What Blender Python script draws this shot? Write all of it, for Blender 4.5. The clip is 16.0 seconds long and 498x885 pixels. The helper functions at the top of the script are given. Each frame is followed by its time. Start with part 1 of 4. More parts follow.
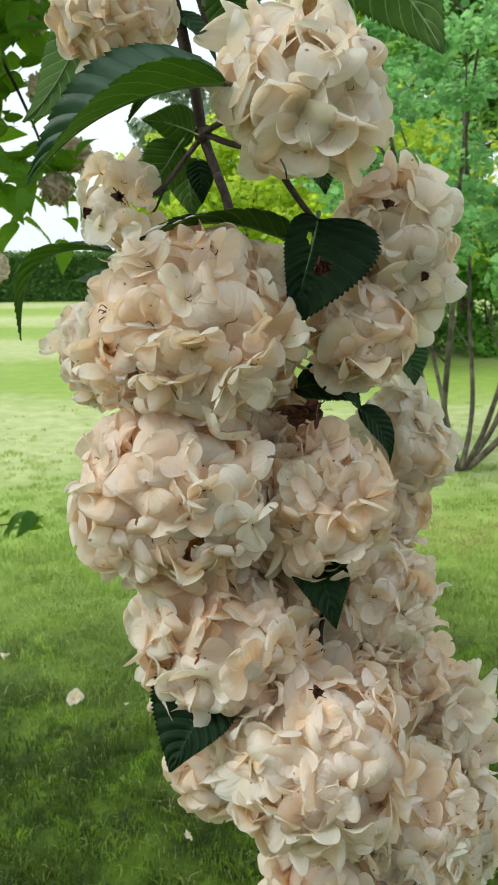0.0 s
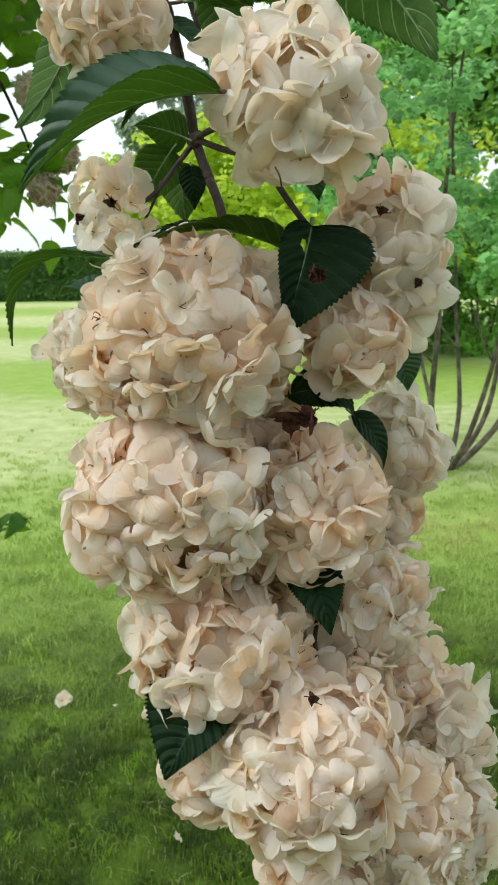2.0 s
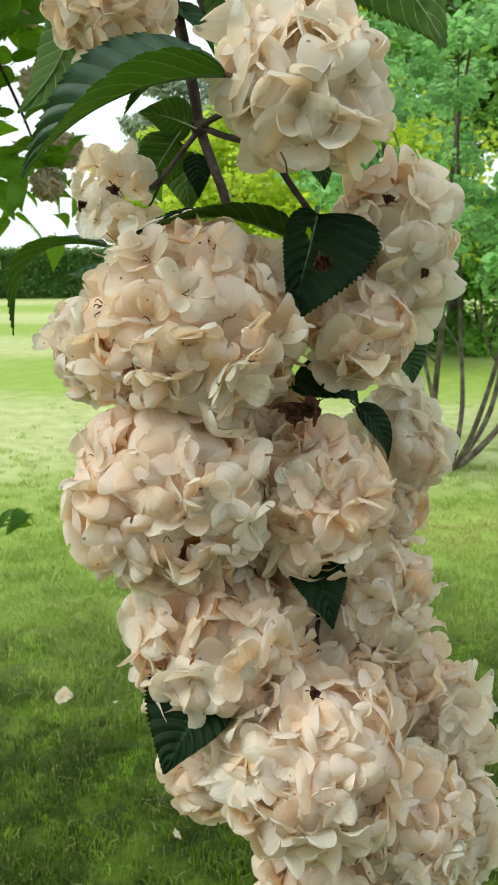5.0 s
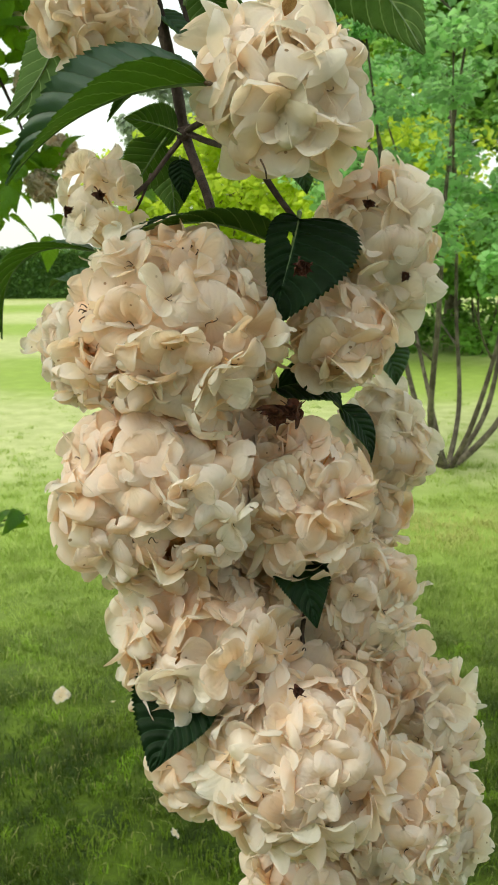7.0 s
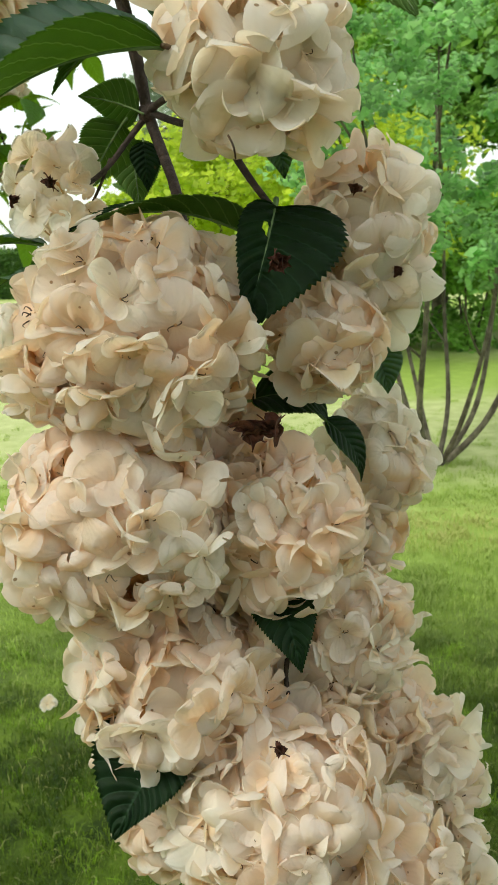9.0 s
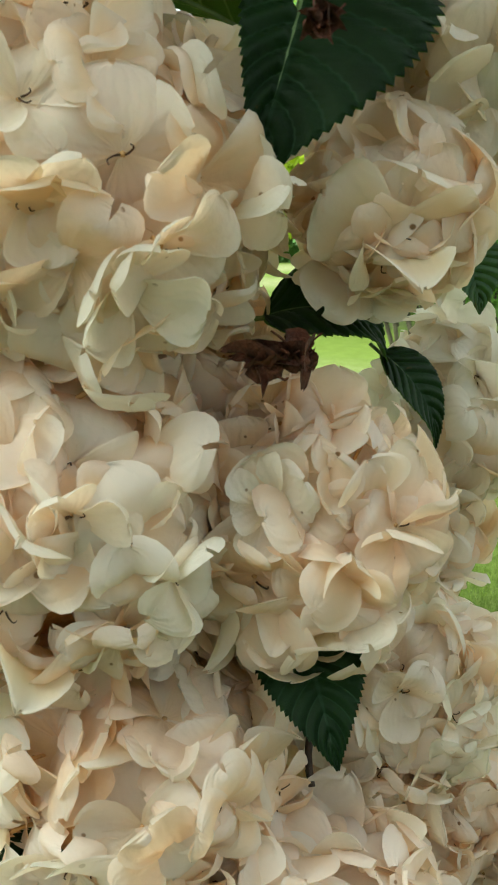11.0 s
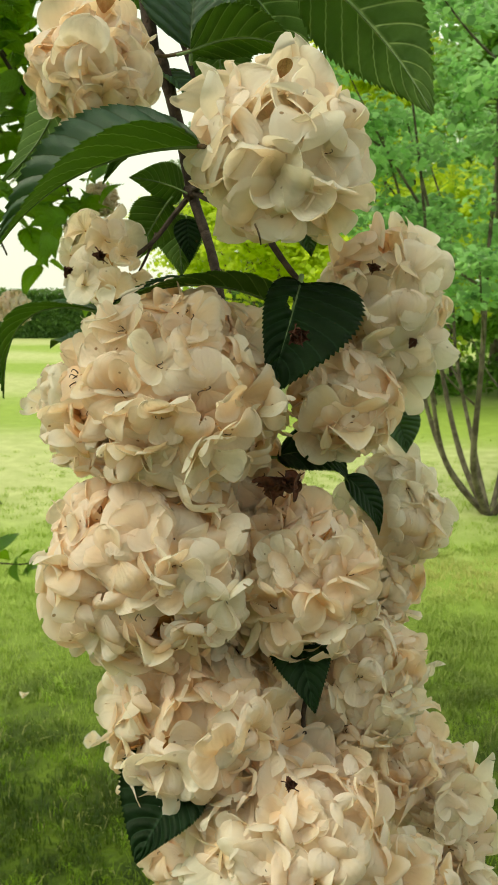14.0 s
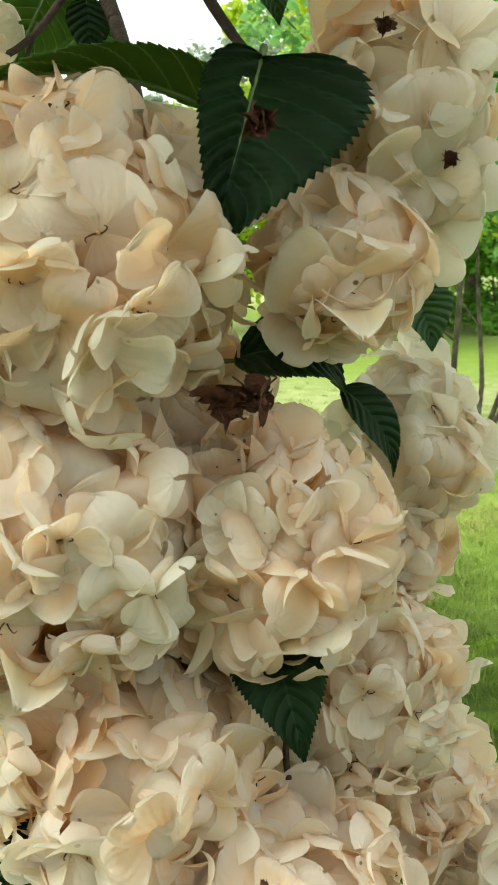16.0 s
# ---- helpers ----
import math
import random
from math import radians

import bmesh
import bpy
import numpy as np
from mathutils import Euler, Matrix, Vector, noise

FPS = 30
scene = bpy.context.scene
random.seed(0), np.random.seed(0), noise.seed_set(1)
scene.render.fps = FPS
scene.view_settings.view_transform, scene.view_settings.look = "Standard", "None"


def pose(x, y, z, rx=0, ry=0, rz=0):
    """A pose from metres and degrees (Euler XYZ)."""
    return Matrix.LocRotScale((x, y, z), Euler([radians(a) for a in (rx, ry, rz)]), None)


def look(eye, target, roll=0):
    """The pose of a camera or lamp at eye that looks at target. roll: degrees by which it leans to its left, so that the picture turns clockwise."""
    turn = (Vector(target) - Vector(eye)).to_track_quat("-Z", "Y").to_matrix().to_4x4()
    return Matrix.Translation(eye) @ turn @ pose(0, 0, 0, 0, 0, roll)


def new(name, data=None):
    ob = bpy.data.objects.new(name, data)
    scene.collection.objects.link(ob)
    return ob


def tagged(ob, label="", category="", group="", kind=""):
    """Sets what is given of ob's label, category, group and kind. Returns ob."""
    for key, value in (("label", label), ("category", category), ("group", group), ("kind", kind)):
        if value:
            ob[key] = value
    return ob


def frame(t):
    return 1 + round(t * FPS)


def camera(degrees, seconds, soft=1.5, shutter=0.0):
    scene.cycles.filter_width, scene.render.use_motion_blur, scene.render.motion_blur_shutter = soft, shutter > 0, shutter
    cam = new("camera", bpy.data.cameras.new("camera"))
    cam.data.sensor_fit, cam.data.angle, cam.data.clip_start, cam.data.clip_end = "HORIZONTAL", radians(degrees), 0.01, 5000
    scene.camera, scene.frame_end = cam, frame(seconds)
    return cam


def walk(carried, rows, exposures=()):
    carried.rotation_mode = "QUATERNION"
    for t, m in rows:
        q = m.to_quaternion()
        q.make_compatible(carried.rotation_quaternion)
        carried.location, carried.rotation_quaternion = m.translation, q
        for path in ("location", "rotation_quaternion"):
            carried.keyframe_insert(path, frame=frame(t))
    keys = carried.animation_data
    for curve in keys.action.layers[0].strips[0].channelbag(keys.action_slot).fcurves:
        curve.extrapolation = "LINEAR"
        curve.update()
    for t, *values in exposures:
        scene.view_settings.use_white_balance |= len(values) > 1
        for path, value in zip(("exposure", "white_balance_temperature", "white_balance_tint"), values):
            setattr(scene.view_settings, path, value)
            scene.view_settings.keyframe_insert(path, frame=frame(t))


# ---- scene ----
cam = camera(31.9, 16.0, 0.85)
cam.data.dof.use_dof = True
cam.data.dof.focus_distance = 0.3
cam.data.dof.aperture_fstop = 90.0
PATH = [
    (0, (0.013, -0.004, 1.509), (-0.012, 1.953, 1.095), -0.7),
    (0.5, (0.017, -0.007, 1.512), (-0.004, 1.949, 1.097), -0.7),
    (1, (0.01, -0.007, 1.513), (-0.008, 1.949, 1.099), -0.7),
    (1.5, (0.009, 0.0, 1.513), (-0.007, 1.956, 1.097), -0.8),
    (2, (0.01, -0.003, 1.512), (0.014, 1.953, 1.097), -0.7),
    (2.5, (0.008, 0.0, 1.509), (0.018, 1.956, 1.094), -0.7),
    (3, (0.006, -0.005, 1.511), (0.022, 1.951, 1.096), -0.1),
    (3.5, (-0.001, -0.005, 1.509), (0.022, 1.951, 1.093), -0.1),
    (3.7, (-0.001, -0.005, 1.511), (0.018, 1.951, 1.093), -0.4),
    (5.8, (0.015, 0.004, 1.506), (0.0, 1.96, 1.089), -0.3),
    (6, (0.013, 0.002, 1.506), (-0.003, 1.958, 1.09), -0.7),
    (6.5, (0.01, -0.005, 1.508), (-0.003, 1.951, 1.091), -0.8),
    (7, (0.016, -0.004, 1.51), (0.019, 1.951, 1.09), -0.5),
    (7.5, (0.018, -0.002, 1.506), (0.026, 1.954, 1.087), -1.0),
    (8, (0.022, -0.006, 1.509), (0.032, 1.949, 1.09), -0.7),
    (8.5, (0.018, -0.002, 1.507), (0.04, 1.954, 1.088), -1.0),
    (8.7, (0.02, 0.014, 1.509), (0.047, 1.969, 1.089), -1.1),
    (10.8, (0.027, 0.172, 1.475), (0.039, 2.113, 0.996), 0.1),
    (11, (0.025, 0.179, 1.472), (0.029, 2.118, 0.981), -0.1),
    (11.5, (0.023, 0.169, 1.474), (0.029, 2.094, 0.928), 0.5),
    (12, (0.017, 0.134, 1.484), (0.015, 2.053, 0.92), 1.5),
    (12.5, (0.01, 0.082, 1.502), (-0.006, 2.01, 0.968), 2.0),
    (13, (0.018, 0.032, 1.519), (-0.043, 1.978, 1.062), 2.4),
    (13.5, (0.029, 0.0, 1.523), (-0.069, 1.968, 1.18), 1.2),
    (14, (0.035, 0.016, 1.519), (-0.06, 1.987, 1.191), -0.1),
    (14.5, (0.034, 0.061, 1.507), (-0.034, 2.035, 1.189), -0.9),
    (15, (0.029, 0.085, 1.506), (-0.019, 2.056, 1.172), -0.9),
    (15.5, (0.038, 0.125, 1.496), (-0.015, 2.085, 1.102), -0.9),
    (16, (0.038, 0.153, 1.482), (-0.004, 2.1, 1.028), -1.5),
]
walk(cam, [(t, look(eye, target, roll)) for t, eye, target, roll in PATH], [(0, 0.04, 6450, 1), (3.5, 0.12, 6400, 1), (7, 0.11, 7250, -1), (8.7, 0.10, 7150, -1), (11, 0.21, 6850, -7), (12, 0.29, 6800, -6), (12.5, 0.19, 6850, -2), (13.5, 0.02, 8500, -7), (14.5, 0.09, 8450, -8), (16, 0.35, 7350, -7)])

# ---- world, sun and exposure ----
world = bpy.data.worlds.new("world")
scene.world = world
world.use_nodes = True
wn = world.node_tree
sky = wn.nodes.new("ShaderNodeTexSky")
sky.sky_type = "NISHITA"
sky.sun_disc = False
sky.sun_elevation = radians(48)
sky.sun_rotation = radians(-116)
sky.air_density = 1.0
sky.dust_density = 4.0
cloud = wn.nodes.new("ShaderNodeMix")
cloud.data_type = "RGBA"
cloud.inputs[0].default_value = 0.65
cloud.inputs[7].default_value = (11.5, 11.9, 12.4, 1)
wn.links.new(sky.outputs[0], cloud.inputs[6])
background = wn.nodes["Background"]
wn.links.new(cloud.outputs[2], background.inputs[0])
background.inputs[1].default_value = 0.122

sun_lamp = bpy.data.lights.new("sun", "SUN")
sun_lamp.energy = 1.8
sun_lamp.angle = radians(24)
sun_lamp.color = (1.0, 0.98, 0.95)
sun = new("sun", sun_lamp)
sun.matrix_world = look((-6, -2.6, 8.4), (0, 0.4, 0.5))


# ---- materials ----
class Nodes:
    """Short names for building a node material."""

    def __init__(self, name):
        self.material = bpy.data.materials.new(name)
        self.material.use_nodes = True
        self.tree = self.material.node_tree
        self.tree.nodes.clear()

    def node(self, kind, **values):
        n = self.tree.nodes.new(kind)
        for key, value in values.items():
            n.inputs[key.replace("_", " ")].default_value = value
        return n

    def link(self, a, b):
        self.tree.links.new(a, b)

    def mix(self, fac, a, b, blend="MIX"):
        n = self.tree.nodes.new("ShaderNodeMix")
        n.data_type = "RGBA"
        n.blend_type = blend
        for slot, value in ((0, fac), (6, a), (7, b)):
            if hasattr(value, "is_output"):
                self.link(value, n.inputs[slot])
            else:
                n.inputs[slot].default_value = value if slot == 0 else (*value, 1)
        return n.outputs[2]

    def maths(self, op, a, b=0.0, c=0.0):
        n = self.tree.nodes.new("ShaderNodeMath")
        n.operation = op
        for i, value in enumerate((a, b, c)):
            if hasattr(value, "is_output"):
                self.link(value, n.inputs[i])
            else:
                n.inputs[i].default_value = value
        return n.outputs[0]

    def ramp(self, value, low, high, a=0.0, b=1.0):
        n = self.tree.nodes.new("ShaderNodeMapRange")
        n.interpolation_type = "SMOOTHSTEP"
        self.link(value, n.inputs[0])
        for i, v in enumerate((low, high, a, b)):
            n.inputs[i + 1].default_value = v
        return n.outputs[0]

    def noise(self, vector, scale, detail=3.0, rough=0.55):
        n = self.node("ShaderNodeTexNoise", Scale=scale, Detail=detail, Roughness=rough)
        self.link(vector, n.inputs["Vector"])
        return n.outputs[0]

    def bump(self, height, strength, distance):
        n = self.node("ShaderNodeBump", Strength=strength, Distance=distance)
        self.link(height, n.inputs["Height"])
        return n.outputs[0]

    def finish(self, shader):
        o = self.tree.nodes.new("ShaderNodeOutputMaterial")
        self.link(shader, o.inputs[0])
        return self.material


def thin_surface(m, colour, glow, share, rough, normal=None, spec=0.4):
    """A fine sheet: a glossy coat over colour, and light of the tint glow that comes through."""
    p = m.node("ShaderNodeBsdfPrincipled", Roughness=rough)
    p.inputs["Specular IOR Level"].default_value = spec
    m.link(colour, p.inputs["Base Color"])
    t = m.node("ShaderNodeBsdfTranslucent")
    m.link(glow, t.inputs["Color"])
    if normal:
        m.link(normal, p.inputs["Normal"])
        m.link(normal, t.inputs["Normal"])
    s = m.node("ShaderNodeMixShader", Fac=share)
    m.link(p.outputs[0], s.inputs[1])
    m.link(t.outputs[0], s.inputs[2])
    return m.finish(s.outputs[0])


def petal_material(name, pale, warm, green, through_tint=(1.0, 0.752, 0.49)):
    m = Nodes(name)
    info = m.node("ShaderNodeObjectInfo")
    tex = m.node("ShaderNodeTexCoord")
    uv = m.node("ShaderNodeSeparateXYZ")
    m.link(tex.outputs["UV"], uv.inputs[0])
    shift = m.node("ShaderNodeVectorMath")
    shift.operation = "ADD"
    m.link(tex.outputs["Object"], shift.inputs[0])
    offset = m.node("ShaderNodeCombineXYZ")
    for i in range(3):
        m.link(m.maths("MULTIPLY", info.outputs["Random"], 3.0 + i * 1.7), offset.inputs[i])
    m.link(offset.outputs[0], shift.inputs[1])
    place = shift.outputs[0]
    soft = m.noise(place, 90, 3)
    tint = m.mix(m.ramp(info.outputs["Random"], 0.45, 1.0), pale, warm)
    tint = m.mix(m.maths("MULTIPLY", m.ramp(soft, 0.45, 0.75), 0.40), tint, green)
    # whiter rims: the light that shows through the fine edges, put into the colour
    rim = m.maths("MAXIMUM", m.ramp(uv.outputs[1], 0.62, 1.0), m.ramp(m.maths("ABSOLUTE", m.maths("SUBTRACT", uv.outputs[0], 0.5)), 0.30, 0.5))
    tint = m.mix(m.maths("MULTIPLY", rim, 0.9), tint, tuple(0.4 * v + 0.6 * 0.94 for v in pale))
    base = m.mix(m.ramp(uv.outputs[1], 0.0, 0.42, 0.50, 0.0), tint, (0.88, 0.76, 0.52))
    # brown flecks and bruises
    cell = m.node("ShaderNodeTexVoronoi", Scale=95.0)
    m.link(place, cell.inputs["Vector"])
    fleck = m.ramp(cell.outputs["Distance"], 0.05, 0.085, 1.0, 0.0)
    patch = m.ramp(m.noise(place, 55, 1), 0.40, 0.46)
    fleck = m.maths("MULTIPLY", fleck, patch)
    bruise = m.maths("MULTIPLY", m.ramp(m.noise(place, 160, 4, 0.7), 0.66, 0.78), 0.35)
    colour = m.mix(bruise, base, (0.62, 0.45, 0.27))
    colour = m.mix(fleck, colour, (0.12, 0.06, 0.03))
    # fine veins that fan out along the petal
    fan = m.maths("SINE", m.maths("ADD", m.maths("MULTIPLY", uv.outputs[0], 44.0), m.maths("MULTIPLY", soft, 14.0)))
    wrinkle = m.maths("ADD", m.maths("MULTIPLY", fan, 0.06), m.noise(place, 130, 4))
    normal = m.bump(wrinkle, 0.6, 0.0011)
    glow = m.mix(0.72, colour, through_tint)
    return thin_surface(m, colour, glow, 0.54, 0.5, normal, 0.28)


def leaf_material(name, dark, light, vein, glow_tint, rough, share, spec=0.5, even=0.55):
    m = Nodes(name)
    tex = m.node("ShaderNodeTexCoord")
    info = m.node("ShaderNodeObjectInfo")
    uv = m.node("ShaderNodeSeparateXYZ")
    m.link(tex.outputs["UV"], uv.inputs[0])
    across = m.maths("ABSOLUTE", m.maths("SUBTRACT", m.maths("MULTIPLY", uv.outputs[0], 2.0), 1.0))
    # side veins leave the midrib at a slant
    slant = m.maths("SUBTRACT", uv.outputs[1], m.maths("MULTIPLY", across, 0.22))
    wave = m.maths("ABSOLUTE", m.maths("SINE", m.maths("MULTIPLY", slant, 9.0 * math.pi)))
    line = m.ramp(wave, 0.04, 0.25, 1.0, 0.0)
    rib = m.ramp(across, 0.02, 0.06, 1.0, 0.0)
    mark = m.maths("MAXIMUM", line, rib)
    soft = m.noise(tex.outputs["Object"], 70, 4)
    net = m.node("ShaderNodeTexVoronoi", Scale=1200.0)
    net.feature = "DISTANCE_TO_EDGE"
    m.link(tex.outputs["Object"], net.inputs["Vector"])
    mesh_line = m.ramp(net.outputs["Distance"], 0.0, 0.12, 1.0, 0.0)
    colour = m.mix(m.ramp(soft, 0.35, 0.7), dark, light)
    colour = m.mix(m.maths("MULTIPLY", info.outputs["Random"], 0.35), colour, light)
    colour = m.mix(m.maths("MULTIPLY", mesh_line, 0.10), colour, vein)
    colour = m.mix(m.maths("MULTIPLY", mark, 0.9), colour, vein)
    spots = m.ramp(m.noise(tex.outputs["Object"], 240, 2), 0.72, 0.78)
    colour = m.mix(m.maths("MULTIPLY", spots, 0.6), colour, (0.10, 0.055, 0.02))
    height = m.maths("ADD", m.maths("MULTIPLY", mesh_line, -0.035), m.maths("ADD", soft, m.maths("MULTIPLY", wave, 0.9)))
    normal = m.bump(height, 0.8, 0.0010)
    glow = m.mix(even, colour, glow_tint)
    return thin_surface(m, colour, glow, share, rough, normal, spec)


def solid_material(name, a, b, scale, rough, relief=0.0, size=0.001, spec=0.4):
    """Two colours mixed by a noise of that scale, with relief of that depth."""
    m = Nodes(name)
    tex = m.node("ShaderNodeTexCoord")
    big = m.noise(tex.outputs["Object"], scale, 4, 0.6)
    fine = m.noise(tex.outputs["Object"], scale * 6, 3, 0.6)
    colour = m.mix(m.ramp(big, 0.35, 0.68), a, b)
    colour = m.mix(m.maths("MULTIPLY", m.ramp(fine, 0.5, 0.75), 0.4), colour, tuple(v * 0.5 for v in a))
    p = m.node("ShaderNodeBsdfPrincipled", Roughness=rough)
    p.inputs["Specular IOR Level"].default_value = spec
    m.link(colour, p.inputs["Base Color"])
    if relief:
        m.link(m.bump(m.maths("ADD", big, fine), relief, size), p.inputs["Normal"])
    return m.finish(p.outputs[0])


def foliage_material(name, dark, light, glow_tint, share=0.4, rough=0.5, patch=2.4, pale=0.4):
    """Many small leaves, each with a shade of its own."""
    m = Nodes(name)
    geo = m.node("ShaderNodeNewGeometry")
    tex = m.node("ShaderNodeTexCoord")
    colour = m.mix(geo.outputs["Random Per Island"], dark, light)
    clump = m.noise(tex.outputs["Object"], patch, 4)
    colour = m.mix(m.ramp(clump, pale, pale + 0.25), colour, light)
    glow = m.mix(0.6, colour, glow_tint)
    return thin_surface(m, colour, glow, share, rough, None, 0.4)


PETAL = petal_material("cream_petal", (0.955, 0.930, 0.895), (0.950, 0.830, 0.660), (0.892, 0.895, 0.710))
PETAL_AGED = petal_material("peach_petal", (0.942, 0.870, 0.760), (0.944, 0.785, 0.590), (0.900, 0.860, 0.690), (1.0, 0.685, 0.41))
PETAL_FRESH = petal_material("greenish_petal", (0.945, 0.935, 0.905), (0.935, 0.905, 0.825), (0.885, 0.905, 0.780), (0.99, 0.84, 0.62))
PETAL_OLD = petal_material("faded_petal", (0.62, 0.52, 0.42), (0.48, 0.36, 0.26), (0.45, 0.42, 0.28))
CORE = solid_material("flower_core", (0.58, 0.34, 0.15), (0.72, 0.46, 0.22), 120, 0.7, 0.5, 0.001)
DRIED = solid_material("dried_floret", (0.040, 0.011, 0.006), (0.150, 0.046, 0.024), 260, 0.7, 0.8, 0.001)
SPECK = solid_material("brown_thread", (0.05, 0.025, 0.012), (0.12, 0.06, 0.03), 300, 0.6)
# near-black green: the shade these leaves hang in is put into the colour
LEAF_SHADED = leaf_material("shaded_leaf_upper", (0.004, 0.014, 0.005), (0.009, 0.028, 0.010), (0.020, 0.050, 0.024), (0.40, 0.75, 0.12), 0.52, 0.12, 0.14)
# same upper skin lit from behind, with the sky's blue-grey sheen painted in
LEAF_BACKLIT = leaf_material("backlit_leaf_upper", (0.026, 0.066, 0.048), (0.046, 0.104, 0.072), (0.014, 0.038, 0.026), (0.62, 0.92, 0.20), 0.42, 0.36, 0.55)
LEAF_UNDER = leaf_material("leaf_under", (0.055, 0.120, 0.030), (0.095, 0.185, 0.044), (0.32, 0.44, 0.17), (0.46, 0.76, 0.14), 0.6, 0.46, 0.2)
# brighter copies of the leaf skins, their backlight put into the colour
BUSH_TOP = leaf_material("bush_leaf_upper", (0.026, 0.085, 0.024), (0.100, 0.220, 0.050), (0.085, 0.17, 0.06), (0.74, 0.98, 0.18), 0.45, 0.58, 0.4, 0.9)
BUSH_UNDER = leaf_material("bush_leaf_under", (0.080, 0.180, 0.045), (0.130, 0.250, 0.060), (0.22, 0.36, 0.12), (0.70, 0.96, 0.18), 0.6, 0.55, 0.2, 0.9)
RIB = solid_material("leaf_rib", (0.13, 0.21, 0.08), (0.18, 0.27, 0.11), 200, 0.55)
BARK = solid_material("twig_bark", (0.034, 0.020, 0.017), (0.080, 0.054, 0.045), 160, 0.7, 0.6, 0.0012)
PETIOLE = solid_material("petiole_skin", (0.10, 0.045, 0.03), (0.13, 0.09, 0.04), 200, 0.5)
TREE_BARK = solid_material("grey_bark", (0.075, 0.062, 0.045), (0.20, 0.175, 0.13), 14, 0.85, 0.7, 0.01)
TREE_LEAF = foliage_material("tree_leaf", (0.006, 0.050, 0.026), (0.34, 0.64, 0.25), (0.56, 0.96, 0.36), 0.46, 0.32, 3.2, 0.47)
GOLD_LEAF = foliage_material("golden_leaf", (0.20, 0.36, 0.04), (0.52, 0.64, 0.09), (0.76, 0.88, 0.10), 0.60)
WOOD_LEAF = foliage_material("wood_leaf", (0.026, 0.100, 0.026), (0.24, 0.46, 0.100), (0.50, 0.82, 0.18), 0.50)
HEDGE_LEAF = foliage_material("hedge_leaf", (0.030, 0.090, 0.020), (0.085, 0.185, 0.038), (0.24, 0.42, 0.07), 0.35)
# haze over the distant trees is put into this pale leaf colour
HAZED_LEAF = foliage_material("hazed_leaf", (0.22, 0.29, 0.23), (0.34, 0.41, 0.32), (0.45, 0.55, 0.38), 0.4)
SHRUB_LEAF = foliage_material("shrub_leaf", (0.030, 0.095, 0.025), (0.075, 0.17, 0.040), (0.30, 0.52, 0.07), 0.4)


def lawn_material():
    m = Nodes("lawn")
    tex = m.node("ShaderNodeTexCoord")
    place = tex.outputs["Object"]
    big = m.noise(place, 0.55, 4, 0.6)
    mid = m.noise(place, 5.0, 4, 0.65)
    fine = m.noise(place, 45, 4, 0.7)
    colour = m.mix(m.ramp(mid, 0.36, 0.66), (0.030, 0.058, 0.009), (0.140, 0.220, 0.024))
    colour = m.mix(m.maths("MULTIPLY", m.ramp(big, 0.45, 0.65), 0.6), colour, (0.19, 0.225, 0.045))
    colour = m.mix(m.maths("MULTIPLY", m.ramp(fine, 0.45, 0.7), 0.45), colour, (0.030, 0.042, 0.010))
    # mown stripes far out on the lawn
    axes = m.node("ShaderNodeSeparateXYZ")
    m.link(place, axes.inputs[0])
    run = m.maths("ADD", axes.outputs[1], m.maths("MULTIPLY", axes.outputs[0], 0.10))
    stripe = m.maths("SINE", m.maths("ADD", m.maths("MULTIPLY", run, 0.85), m.maths("MULTIPLY", big, 3.0)))
    stripe = m.ramp(stripe, -0.9, 0.9)
    # near lawn dark, far lawn pale: the bush's shade is in the colour
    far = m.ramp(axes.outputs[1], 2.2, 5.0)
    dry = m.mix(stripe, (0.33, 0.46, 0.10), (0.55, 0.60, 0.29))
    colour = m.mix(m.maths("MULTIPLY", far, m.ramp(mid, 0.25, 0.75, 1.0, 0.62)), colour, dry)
    p = m.node("ShaderNodeBsdfPrincipled", Roughness=0.85)
    p.inputs["Specular IOR Level"].default_value = 0.2
    m.link(colour, p.inputs["Base Color"])
    m.link(m.bump(m.maths("ADD", mid, fine), 0.8, 0.02), p.inputs["Normal"])
    return m.finish(p.outputs[0])


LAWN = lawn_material()


